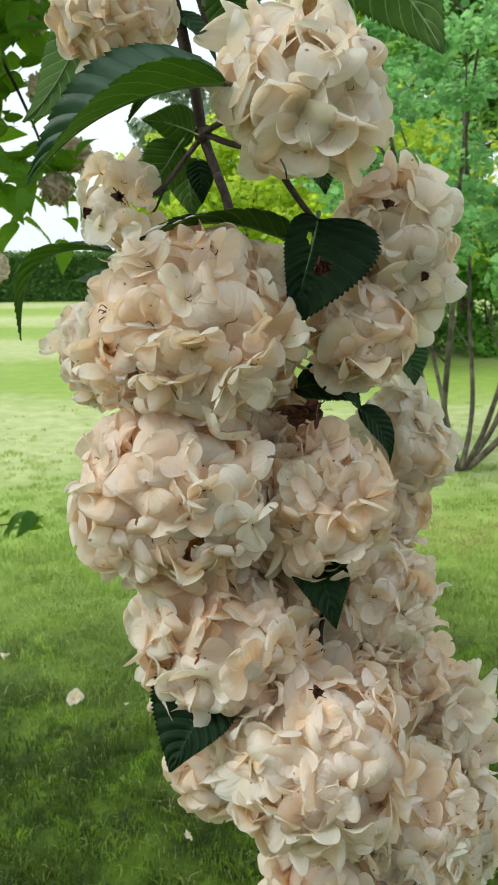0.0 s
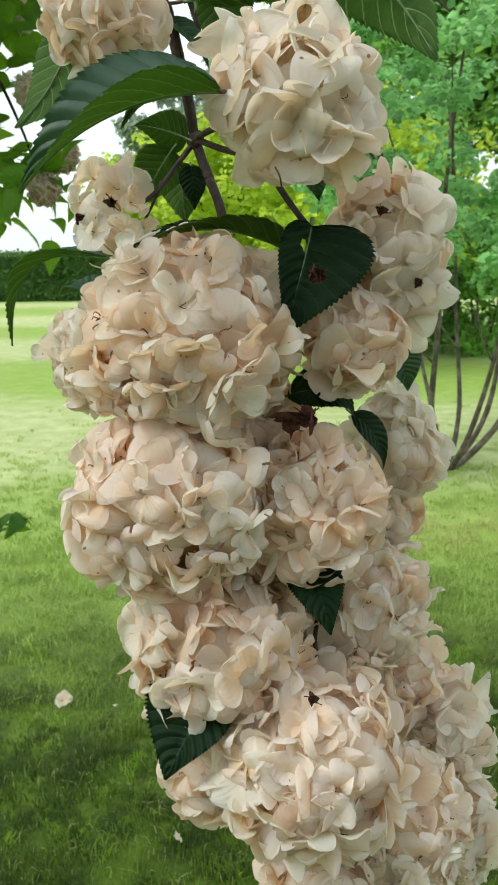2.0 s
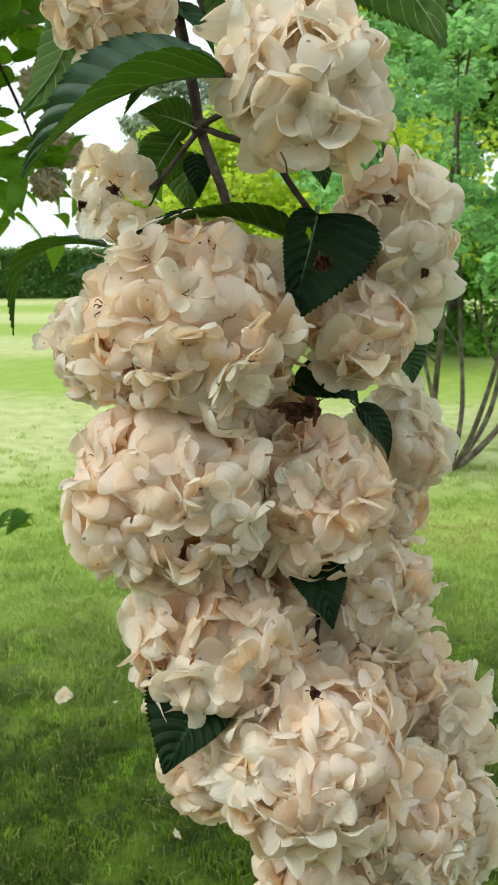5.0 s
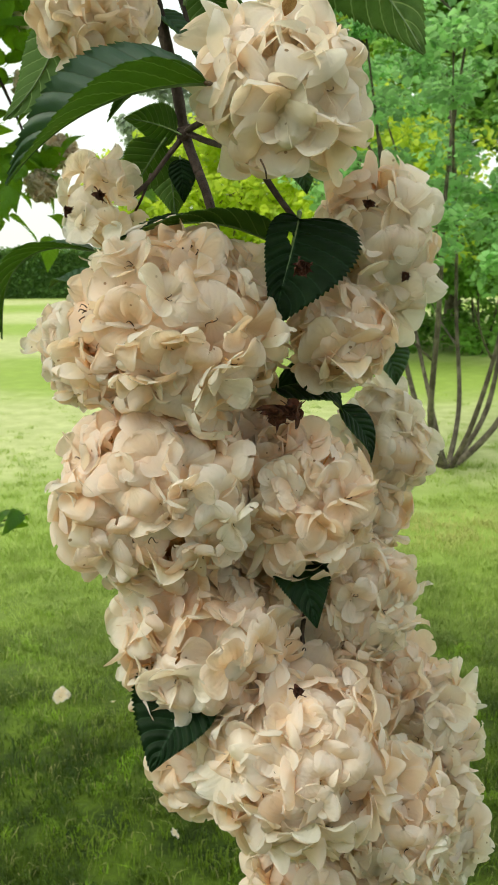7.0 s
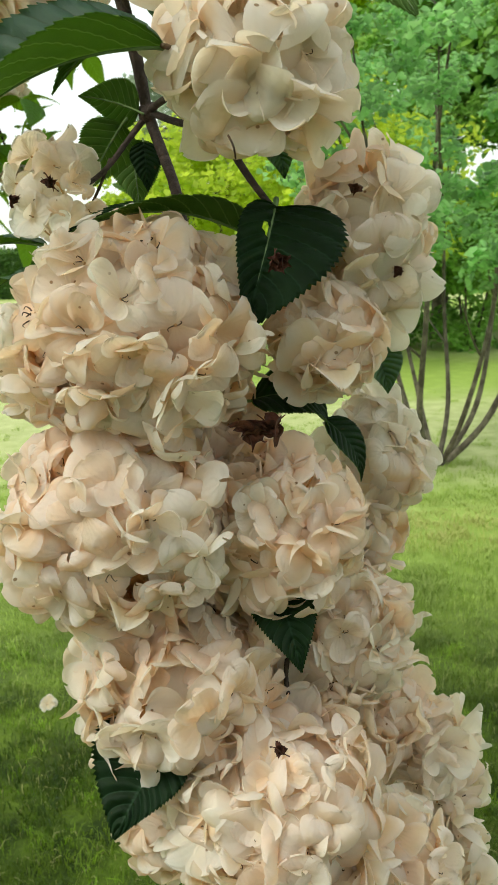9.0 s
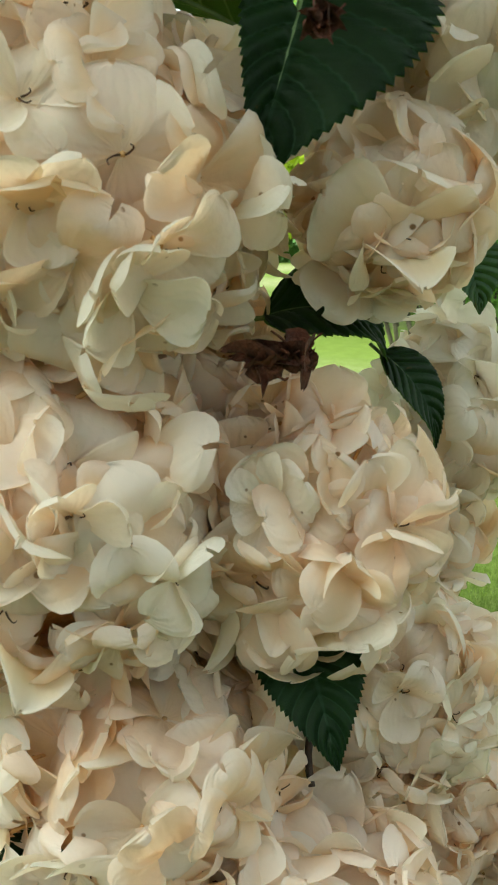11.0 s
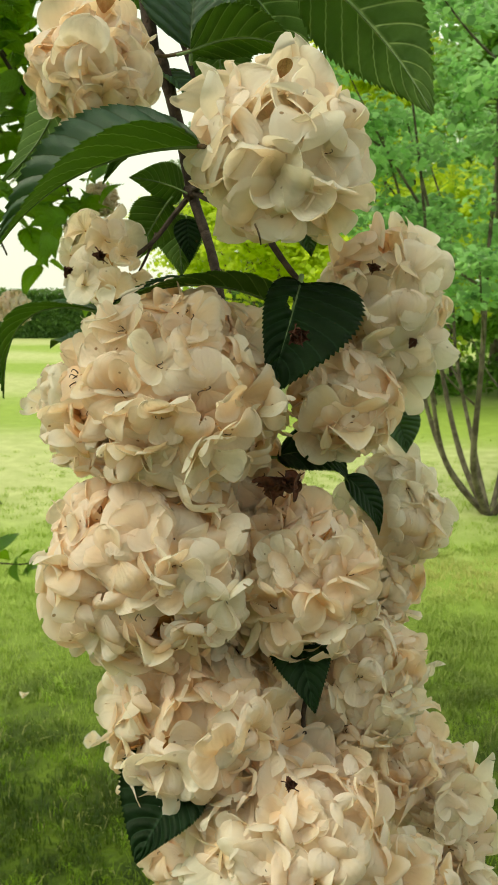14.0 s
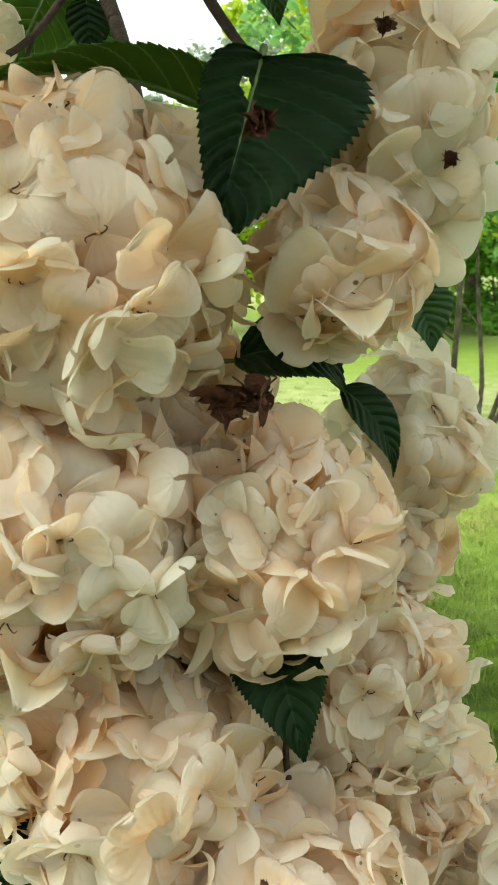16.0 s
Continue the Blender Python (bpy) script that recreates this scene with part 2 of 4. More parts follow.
def grass_material():
    """Blades whose colour drifts in patches, from moss darkened for the bush's shade to yellow-green and a little
    straw.
    """
    m = Nodes("grass_blade")
    geo = m.node("ShaderNodeNewGeometry")
    tex = m.node("ShaderNodeTexCoord")
    own = geo.outputs["Random Per Island"]
    wide = m.noise(tex.outputs["Object"], 1.9, 3)
    patch = m.noise(tex.outputs["Object"], 4.2, 4, 0.65)
    tuft = m.noise(tex.outputs["Object"], 15.0, 3, 0.6)
    # the dark patches also stand in for shade under the bush
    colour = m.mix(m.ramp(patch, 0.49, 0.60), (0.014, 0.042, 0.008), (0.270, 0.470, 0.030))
    # shade in the hollows between tufts, put into the colour
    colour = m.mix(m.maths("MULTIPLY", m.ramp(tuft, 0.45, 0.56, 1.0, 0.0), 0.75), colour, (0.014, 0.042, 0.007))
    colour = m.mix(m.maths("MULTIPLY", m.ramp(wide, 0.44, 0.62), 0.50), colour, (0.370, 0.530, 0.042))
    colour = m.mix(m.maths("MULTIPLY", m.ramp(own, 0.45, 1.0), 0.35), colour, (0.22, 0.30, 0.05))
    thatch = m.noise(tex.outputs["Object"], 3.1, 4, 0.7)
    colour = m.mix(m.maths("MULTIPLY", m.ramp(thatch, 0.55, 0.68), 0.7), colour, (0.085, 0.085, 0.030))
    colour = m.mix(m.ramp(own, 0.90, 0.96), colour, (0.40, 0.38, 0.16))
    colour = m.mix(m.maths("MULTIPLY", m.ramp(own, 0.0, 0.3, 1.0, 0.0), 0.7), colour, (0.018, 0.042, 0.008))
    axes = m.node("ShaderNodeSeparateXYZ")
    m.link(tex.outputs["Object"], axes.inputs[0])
    # paler beyond the bush's shade, painted by distance as on the lawn sheet
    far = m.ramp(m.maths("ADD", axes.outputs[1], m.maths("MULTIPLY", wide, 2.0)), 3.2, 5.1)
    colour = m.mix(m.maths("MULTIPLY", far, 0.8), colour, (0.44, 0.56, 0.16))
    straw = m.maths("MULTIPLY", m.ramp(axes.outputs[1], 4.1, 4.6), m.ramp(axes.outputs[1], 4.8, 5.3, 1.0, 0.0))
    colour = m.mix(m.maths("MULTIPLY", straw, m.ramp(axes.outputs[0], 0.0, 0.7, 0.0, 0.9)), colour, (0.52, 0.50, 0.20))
    glow = m.mix(0.5, colour, (0.36, 0.58, 0.05))
    return thin_surface(m, colour, glow, 0.3, 0.55, None, 0.3)


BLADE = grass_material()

# ---- mesh helpers ----
WORLD = {}


def mesh_of(name, verts, faces, materials, uvs=None, slots=None, smooth=True):
    me = bpy.data.meshes.new(name)
    me.from_pydata([tuple(map(float, v)) for v in verts], [], [tuple(map(int, q)) for q in faces])
    for mt in materials:
        me.materials.append(mt)
    if smooth:
        me.shade_smooth()
    if slots is not None:
        me.polygons.foreach_set("material_index", np.asarray(slots, dtype=np.int32))
    if uvs is not None:
        layer = me.uv_layers.new(name="UVMap")
        index = np.empty(len(me.loops), dtype=np.int32)
        me.loops.foreach_get("vertex_index", index)
        layer.data.foreach_set("uv", np.asarray(uvs, dtype=np.float32)[index].ravel())
    me.update()
    return me


def thing(name, place, label, category, group="", kind=""):
    ob = new(name)
    ob.empty_display_size = 0.02
    ob.matrix_basis = Matrix.Translation(place)
    WORLD[ob] = ob.matrix_basis.copy()
    return tagged(ob, label, category, group, kind)


def part(name, me, parent, m=None, label="", kind=""):
    """Links a mesh under a thing or a part, at the world pose m."""
    ob = new(name, me)
    m = m or Matrix.Identity(4)
    ob.parent = parent
    ob.matrix_basis = WORLD[parent].inverted() @ m
    WORLD[ob] = m.copy()
    return tagged(ob, label, kind=kind)


def tube(points, r0, r1, sides=8, steps=6, wobble=0.0):
    """Verts and faces of a tapered tube along a smooth line through the points."""
    p = np.array(points, dtype=float)
    path = []
    for i in range(len(p) - 1):
        a, b, c, d = p[max(i - 1, 0)], p[i], p[i + 1], p[min(i + 2, len(p) - 1)]
        for s in np.linspace(0, 1, steps, endpoint=False):
            path.append(0.5 * (2 * b + (c - a) * s + (2 * a - 5 * b + 4 * c - d) * s * s + (3 * b - a - 3 * c + d) * s ** 3))
    path.append(p[-1])
    path = np.array(path)
    verts, faces = [], []
    ref = np.array((0.31, 0.92, 0.24))
    for i, q in enumerate(path):
        way = path[min(i + 1, len(path) - 1)] - path[max(i - 1, 0)]
        way = way / (np.linalg.norm(way) + 1e-12)
        e = np.cross(way, ref)
        e /= np.linalg.norm(e) + 1e-12
        g = np.cross(way, e)
        r = r0 + (r1 - r0) * i / (len(path) - 1)
        r *= 1 + wobble * math.sin(i * 1.7) * math.cos(i * 0.6)
        for k in range(sides):
            a = 2 * math.pi * k / sides
            verts.append(q + r * (math.cos(a) * e + math.sin(a) * g))
    for i in range(len(path) - 1):
        for k in range(sides):
            j = (k + 1) % sides
            faces.append((i * sides + k, i * sides + j, (i + 1) * sides + j, (i + 1) * sides + k))
    faces.append(tuple(range(sides))[::-1])
    faces.append(tuple((len(path) - 1) * sides + k for k in range(sides)))
    return verts, faces


def joined(pieces):
    verts, faces = [], []
    for v, q in pieces:
        n = len(verts)
        verts += list(v)
        faces += [tuple(i + n for i in face) for face in q]
    return verts, faces


# ---- florets ----
def floret_mesh(seed, ruffle=1.0):
    """Five broad, overlapping petals round a small eye, bent and pleated as crowding bends them, with a few brown threads."""
    r = np.random.default_rng(seed)
    verts, faces, uvs, slots = [], [], [], []
    nu, nv = 9, 10
    size = 0.0156
    # the whole floret: a saucer, pressed into a saddle and an uneven third fold by its neighbours
    lift, cup, back = r.uniform(-0.15, 0.50), r.uniform(0.0, 0.40), r.uniform(0.15, 0.85)
    saddle, third = r.uniform(0.05, 0.62), r.uniform(0.0, 0.26)
    turn2, turn3 = r.uniform(0, 6.3, 2)
    side = r.choice((-1, 1))
    for k in range(5):
        turn = 2 * math.pi * (k + r.uniform(-0.13, 0.13)) / 5
        hinge = r.normal(0, 0.17)
        long = 0.0163 * r.uniform(0.84, 1.18)
        wide = 0.0205 * r.uniform(0.88, 1.16)
        phase, phase2 = r.uniform(0, 6.3, 2)
        wave = ruffle * r.uniform(0.0009, 0.0025)
        curl = r.uniform(-0.0066, 0.0030)
        channel = r.uniform(-0.48, 0.50)
        lean = r.uniform(-0.35, 0.35)
        notch = r.uniform(0.0, 0.10)
        cross = r.uniform(0.0012, 0.0024) * side
        roll = r.uniform(-0.0060, 0.0044)
        crease = r.uniform(0.0, 0.0018)
        first = len(verts)
        for j in range(nv):
            v = 1 - (1 - j / (nv - 1)) ** 2.0
            half = 0.70 * wide * (v + 0.02) ** 0.62 * (max(1 - v ** 3.6, 0) + 0.004) ** 0.5
            broad = (max(1 - v ** 3.6, 0) + 0.002) ** 0.5
            for i in range(nu):
                u = math.sin(math.pi / 2 * (-1 + 2 * i / (nu - 1)))
                x = u * half + lean * 0.2 * long * v * v
                y = long * v * (1 - notch * (1 - u * u) * v ** 8) + 0.0005
                d, a = math.hypot(x, y), math.atan2(x, y)
                t = d / size
                z = size * (math.sin(lift + hinge) * t + cup * 0.6 * t * t - back * 0.45 * t ** 3.2)
                z += size * 0.62 * t ** 1.5 * (saddle * math.cos(2 * (turn + a) - turn2) + third * math.cos(3 * (turn + a) - turn3))
                edge = max(v ** 4, abs(u) ** 3 * v)
                z += (cross * u + channel * 0.012 * u * u) * v * broad + curl * v ** 3.5
                z += roll * max(0.0, max(v, abs(u) * v + 0.1) - 0.66) ** 2 * 6
                z -= crease * math.exp(-(u / 0.16) ** 2) * v * (1 - v)  * 2.5
                z += wave * edge * (0.35 + 0.65 * broad) * (math.sin(3.0 * u + 3 * v + phase) + 0.6 * math.sin(6.2 * u + 5 * v + phase2))
                d *= math.sqrt(max(0.30, 1 - 0.75 * (z / (d + 0.003)) ** 2))
                verts.append((d * math.sin(turn + a), d * math.cos(turn + a), z))
                uvs.append(((u + 1) / 2, v))
        for j in range(nv - 1):
            for i in range(nu - 1):
                a = first + j * nu + i
                faces.append((a, a + 1, a + nu + 1, a + nu))
                slots.append(0)
    # stalk, eye and threads
    extra = [tube([(0, 0, -0.010), (0.0004, 0, -0.004), (0, 0, 0.0004)], 0.0006, 0.0008, 5, 2)]
    for piece in extra:
        n = len(verts)
        verts += list(piece[0])
        uvs += [(0.5, 0.1)] * len(piece[0])
        for q in piece[1]:
            faces.append(tuple(i + n for i in q))
            slots.append(1)
    for k in range(int(r.integers(0, 3))):
        a, s = r.uniform(0, 6.3), r.uniform(0.0015, 0.0038)
        d = np.array((math.cos(a), math.sin(a), 0.4))
        e = np.array((-math.sin(a), math.cos(a), 0.3))
        line = [d * s * 0.2, d * s * 0.6 + e * s * 0.15, d * s + e * s * 0.5, d * s * 0.8 + e * s * 0.8]
        piece = tube(line, 0.00030, 0.00016, 4, 3)
        n = len(verts)
        verts += [tuple(np.array(p) + (0, 0, 0.0012)) for p in piece[0]]
        uvs += [(0.5, 0.1)] * len(piece[0])
        for q in piece[1]:
            faces.append(tuple(i + n for i in q))
            slots.append(2)
    return verts, faces, uvs, slots


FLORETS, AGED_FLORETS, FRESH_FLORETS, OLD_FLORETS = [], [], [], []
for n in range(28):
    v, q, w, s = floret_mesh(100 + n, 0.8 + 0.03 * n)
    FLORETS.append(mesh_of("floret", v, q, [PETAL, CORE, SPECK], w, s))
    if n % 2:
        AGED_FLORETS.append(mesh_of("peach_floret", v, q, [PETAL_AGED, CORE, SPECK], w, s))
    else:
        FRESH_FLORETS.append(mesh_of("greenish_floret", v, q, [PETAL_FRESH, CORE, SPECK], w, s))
for n in range(6):
    v, q, w, s = floret_mesh(300 + n, 1.8)
    OLD_FLORETS.append(mesh_of("faded_floret", v, q, [PETAL_OLD, CORE, SPECK], w, s))


def dried_lump(seed):
    """The crumpled brown heart of a withered floret."""
    bm = bmesh.new()
    bmesh.ops.create_icosphere(bm, subdivisions=3, radius=1)
    for v in bm.verts:
        d = v.co.copy()
        k = 0.85 + 0.35 * noise.noise(d * 1.6 + Vector((seed * 3.1, 0, 0))) - 0.4 * abs(noise.noise(d * 3.1 + Vector((0, seed, 0))))
        v.co = Vector((d.x * 1.2, d.y, d.z * 0.6)) * k * 0.0038
    me = bpy.data.meshes.new("dried_floret")
    bm.to_mesh(me)
    bm.free()
    me.materials.append(DRIED)
    me.shade_smooth()
    return me


def dried_petal(seed):
    """A shrivelled brown petal along x, twisted and curled."""
    r = np.random.default_rng(700 + seed)
    long, wide, curl, twist = r.uniform(0.005, 0.0085), r.uniform(0.0016, 0.0032), r.uniform(-1.2, 1.6), r.uniform(-2.2, 2.2)
    verts, faces = [], []
    for j in range(8):
        v = j / 7
        half = wide * math.sin(math.pi * (0.12 + 0.80 * v)) ** 0.7
        for i in range(5):
            u = -1 + i / 2
            rise = u * half * math.sin(twist * v) + half * 0.8 * u * u + 0.0006 * math.sin(9 * v + 4 * u + seed)
            verts.append((long * v * (1 - 0.2 * v), u * half * math.cos(twist * v), rise - curl * long * 0.5 * v * v))
    for j in range(7):
        for i in range(4):
            n = j * 5 + i
            faces.append((n, n + 1, n + 6, n + 5))
    return mesh_of("dried_petal", verts, faces, [DRIED])


def dried_thread(seed):
    r = np.random.default_rng(740 + seed)
    return mesh_of("thread", *tube([(0.0005, 0, 0), (0.004, *r.normal(0, 0.0008, 2)), (0.0066, *r.normal(0, 0.0014, 2))], 0.0003, 0.0002, 5, 4), [DRIED])


DRIED_PETALS = [dried_petal(n) for n in range(6)]
DRIED_THREADS = [dried_thread(n) for n in range(3)]
DRIES = [dried_lump(n) for n in range(4)]


def flower_head(parent, centre, radii, count, label="", spread=0.29, size=1.0, old=False, seed=0, turn=0.0, core=0.61, aged=0.2, fresh=0.12):
    """A snowball of florets round a lumpy core. radii: along x, y and z."""
    r, ages = np.random.default_rng(500 + seed), np.random.default_rng(900 + seed)
    bm = bmesh.new()
    bmesh.ops.create_icosphere(bm, subdivisions=3, radius=1)
    for v in bm.verts:
        k = 1 + 0.14 * noise.noise(v.co * 2.3 + Vector((seed, 0, 0)))
        v.co = Vector((v.co.x * radii[0], v.co.y * radii[1], v.co.z * radii[2])) * core * k
    me = bpy.data.meshes.new("flower_head")
    bm.to_mesh(me)
    bm.free()
    me.materials.append(CORE)
    me.shade_smooth()
    home = Matrix.Translation(centre) @ Matrix.Rotation(radians(turn), 4, "Y")
    head = part("flower_head", me, parent, home, label)
    for n in range(count):
        z = 1 - 2 * (n + 0.5) / count
        a = n * 2.39996 + r.uniform(-0.35, 0.35)
        s = math.sqrt(max(1 - z * z, 0))
        d = np.array((s * math.cos(a), s * math.sin(a), z)) + r.normal(0, 0.09, 3)
        d /= np.linalg.norm(d)
        lump = 1 + 0.15 * noise.noise(Vector(d) * 1.9 + Vector((0, seed, 3)))
        out = Vector((d[0] / radii[0], d[1] / radii[1], d[2] / radii[2])).normalized()
        out = (out + Vector(r.normal(0, spread, 3)) * 0.9 + Vector((0, 0, -0.24))).normalized()
        k = 0.9 * size * r.uniform(0.80, 1.18)
        depth = 1.0 - 0.0108 * k / min(radii) * r.uniform(0.75, 1.25)
        spot = Vector((d[0] * radii[0], d[1] * radii[1], d[2] * radii[2])) * max(depth, 0.35) * lump
        q = out.to_track_quat("Z", "Y").to_matrix().to_4x4() @ Matrix.Rotation(r.uniform(0, 6.3), 4, "Z")
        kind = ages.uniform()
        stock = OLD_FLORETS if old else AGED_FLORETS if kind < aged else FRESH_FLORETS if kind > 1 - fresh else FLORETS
        ob = new("floret", stock[int(r.integers(28)) % len(stock)])
        ob.parent = head
        ob.matrix_basis = Matrix.Translation(spot) @ q @ Matrix.Diagonal((k, k, k * r.uniform(0.85, 1.25), 1))
    return head


def dried_floret(parent, place, size, way=(0, -1, 0.3), n=0):
    """A withered floret: a heart with curled petals and threads standing out of it."""
    r = np.random.default_rng(760 + n + int(1e5 * (1 + place[0])))
    m = Matrix.Translation(place) @ Vector(way).to_track_quat("Z", "Y").to_matrix().to_4x4() @ Matrix.Scale(size, 4)
    ob = part("dried_floret", DRIES[n % 4], parent, m, "crumpled brown dried floret")
    for k in range(8):
        turn = Matrix.Rotation(6.283 * k / 8 + r.uniform(-0.4, 0.4), 4, "Z") @ Matrix.Rotation(-r.uniform(0.0, 1.1), 4, "Y")
        part("petal", DRIED_PETALS[int(r.integers(6))], ob, m @ turn)
    for k in range(3):
        turn = Matrix.Rotation(r.uniform(0, 6.283), 4, "Z") @ Matrix.Rotation(-r.uniform(0.3, 1.2), 4, "Y")
        part("thread", DRIED_THREADS[k], ob, m @ turn)
    return ob


# ---- leaves ----
def leaf_surface(length, width, arch, fold, lobe, twist, hole=False, teeth=30, ny=120, nx=15, veins=9, sides=(1, 1), rib_sides=6, rib_steps=3):
    """Upper and lower skin of a pleated, saw-edged leaf along y from its base, and its midrib. sides: how wide its halves are."""
    top = []
    uvs = []
    for j in range(ny + 1):
        v = j / ny
        shape = (math.sin(math.pi * min(v, 1) ** 0.72) ** 0.72) * (1 - 0.62 * v ** 1.5) * 1.16 if 0 < v < 1 else 0
        saw = (v * teeth) % 1.0
        for i in range(nx):
            u = -1 + 2 * i / (nx - 1)
            half = width / 2 * shape * (sides[0] if u < 0 else sides[1])
            edge = abs(u) ** 16
            half *= 1 + 0.085 * edge * (saw - 0.5)
            x = u * half
            y = length * (v + 0.018 * edge * saw) - lobe * abs(x) * (1 - v) ** 2
            slant = v - abs(u) * 0.22
            pleat = abs(math.sin(slant * veins * math.pi)) ** 0.8 * 0.036 * width * (1 - 0.45 * abs(u)) * min(1, 6 * (1 - v)) * min(1, 7 * abs(u))
            bow = arch * length * 4 * v * (1 - v)
            z = bow + fold * abs(x) + pleat
            z += 0.018 * width * math.sin(7 * v + 3 * u) * abs(u)
            a = twist * (v - 0.5)
            x, z = x * math.cos(a) - (z - bow) * math.sin(a), bow + (z - bow) * math.cos(a) + x * math.sin(a)
            top.append((x, y, z))
            uvs.append(((u + 1) / 2, v))
    n = len(top)
    verts = top + [(x, y, z - 0.00035) for x, y, z in top]
    faces, slots = [], []
    for j in range(ny):
        for i in range(nx - 1):
            if hole and i in (7, 8) and 0.19 < j / ny + 0.02 * (i - 7) < 0.27:
                continue
            a = j * nx + i
            faces.append((a, a + 1, a + nx + 1, a + nx))
            slots.append(0)
            faces.append((n + a, n + a + nx, n + a + nx + 1, n + a + 1))
            slots.append(1)
        for i in (0, nx - 1):
            a = j * nx + i
            faces.append((a, a + nx, n + a + nx, n + a))
            slots.append(1)
    mid = [(0, length * v, arch * length * 4 * v * (1 - v) - 0.0004) for v in np.linspace(0, 0.97, 9)]
    rib = tube([(0, -0.10 * length, -0.06 * length)] + mid, 0.014 * width + 0.0003, 0.0002, rib_sides, rib_steps)
    return verts, faces, uvs + uvs, slots, rib


def leaf(parent, base, tip, width, up, arch=0.1, fold=0.25, lobe=0.1, twist=0.0, hole=False, label="", backlit=False, sides=(1, 1)):
    """The upper skin is coloured as lit from behind, translucent with a sky sheen, or dark as in shade and dull."""
    base, tip = Vector(base), Vector(tip)
    y = (tip - base).normalized()
    x = y.cross(Vector(up)).normalized()
    z = x.cross(y)
    m = Matrix((x, y, z)).transposed().to_4x4()
    m.translation = base
    v, q, w, s, rib = leaf_surface((tip - base).length, width, arch, fold, lobe, twist, hole, sides=sides)
    ob = part("leaf", mesh_of("leaf", v, q, [LEAF_BACKLIT if backlit else LEAF_SHADED, LEAF_UNDER], w + [], s), parent, m, label)
    part("midrib", mesh_of("midrib", *rib, [RIB]), ob, m)
    return ob


# ---- ground ----
def ground_sheet():
    xs = np.concatenate([-np.geomspace(400, 3, 14), np.linspace(-2.6, 3.4, 61), np.geomspace(4, 400, 14)])
    ys = np.concatenate([-np.geomspace(400, 2, 12), np.linspace(-1.5, 9, 106), np.geomspace(10, 600, 18)])
    verts = []
    for y in ys:
        for x in xs:
            near = max(0.0, 1 - max(abs(x), abs(y - 4)) / 9)
            verts.append((x, y, 0.022 * near * (noise.noise(Vector((x * 1.7, y * 1.7, 0))) + 0.5 * noise.noise(Vector((x * 4, y * 4, 2)))) - 0.02 * near))
    w = len(xs)
    faces = [(j * w + i, j * w + i + 1, (j + 1) * w + i + 1, (j + 1) * w + i) for j in range(len(ys) - 1) for i in range(w - 1)]
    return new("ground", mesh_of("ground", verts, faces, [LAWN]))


ground = tagged(ground_sheet(), "mossy green mown lawn with pale mown stripes far off", "lawn", kind="structure")


def blades(count, x, y, wide_x, wide_y, tall, wide, seed):
    """Short bent grass blades in tufts, thick round a point of the lawn and thinning out on all sides."""
    r = np.random.default_rng(seed)
    cx, cy = r.normal(x, wide_x, count // 22 + 1), r.normal(y, wide_y, count // 22 + 1)
    pick = r.integers(0, len(cx), count)
    x, y = cx[pick] + r.normal(0, 0.03, count), cy[pick] + r.normal(0, 0.03, count)
    a, h = r.uniform(0, 6.283, count), tall * r.uniform(0.4, 1.3, count) * (0.30 + r.uniform(0, 1.3, len(cy)) ** 2.5)[pick]
    lean, b = r.uniform(1.2, 3.4, count) * h, r.uniform(0, 6.283, count)
    w = wide * r.uniform(0.6, 1.3, count)
    z0 = np.full(count, -0.03)
    dx, dy = np.cos(a) * w, np.sin(a) * w
    lx, ly = np.cos(b) * lean, np.sin(b) * lean
    p = np.stack([np.stack([x - dx, y - dy, z0], 1), np.stack([x + dx, y + dy, z0], 1),
                  np.stack([x - dx * 0.7 + lx * 0.4, y - dy * 0.7 + ly * 0.4, h * 0.6], 1), np.stack([x + dx * 0.7 + lx * 0.4, y + dy * 0.7 + ly * 0.4, h * 0.6], 1),
                  np.stack([x + lx, y + ly, h * 0.85], 1)], 1)
    return soup(p, [(0, 1, 3), (0, 3, 2), (2, 3, 4)])


def soup(p, pattern):
    """One mesh from count x k points and the triangles that each group of k points makes."""
    count, k = p.shape[:2]
    tri = (np.arange(count)[:, None, None] * k + np.array(pattern)[None]).reshape(-1, 3)
    me = bpy.data.meshes.new("soup")
    me.vertices.add(count * k)
    me.vertices.foreach_set("co", p.reshape(-1).astype(np.float32))
    me.loops.add(tri.size)
    me.loops.foreach_set("vertex_index", tri.reshape(-1).astype(np.int32))
    me.polygons.add(len(tri))
    me.polygons.foreach_set("loop_start", np.arange(0, tri.size, 3, dtype=np.int32))
    me.update(calc_edges=True)
    me.validate()
    return me


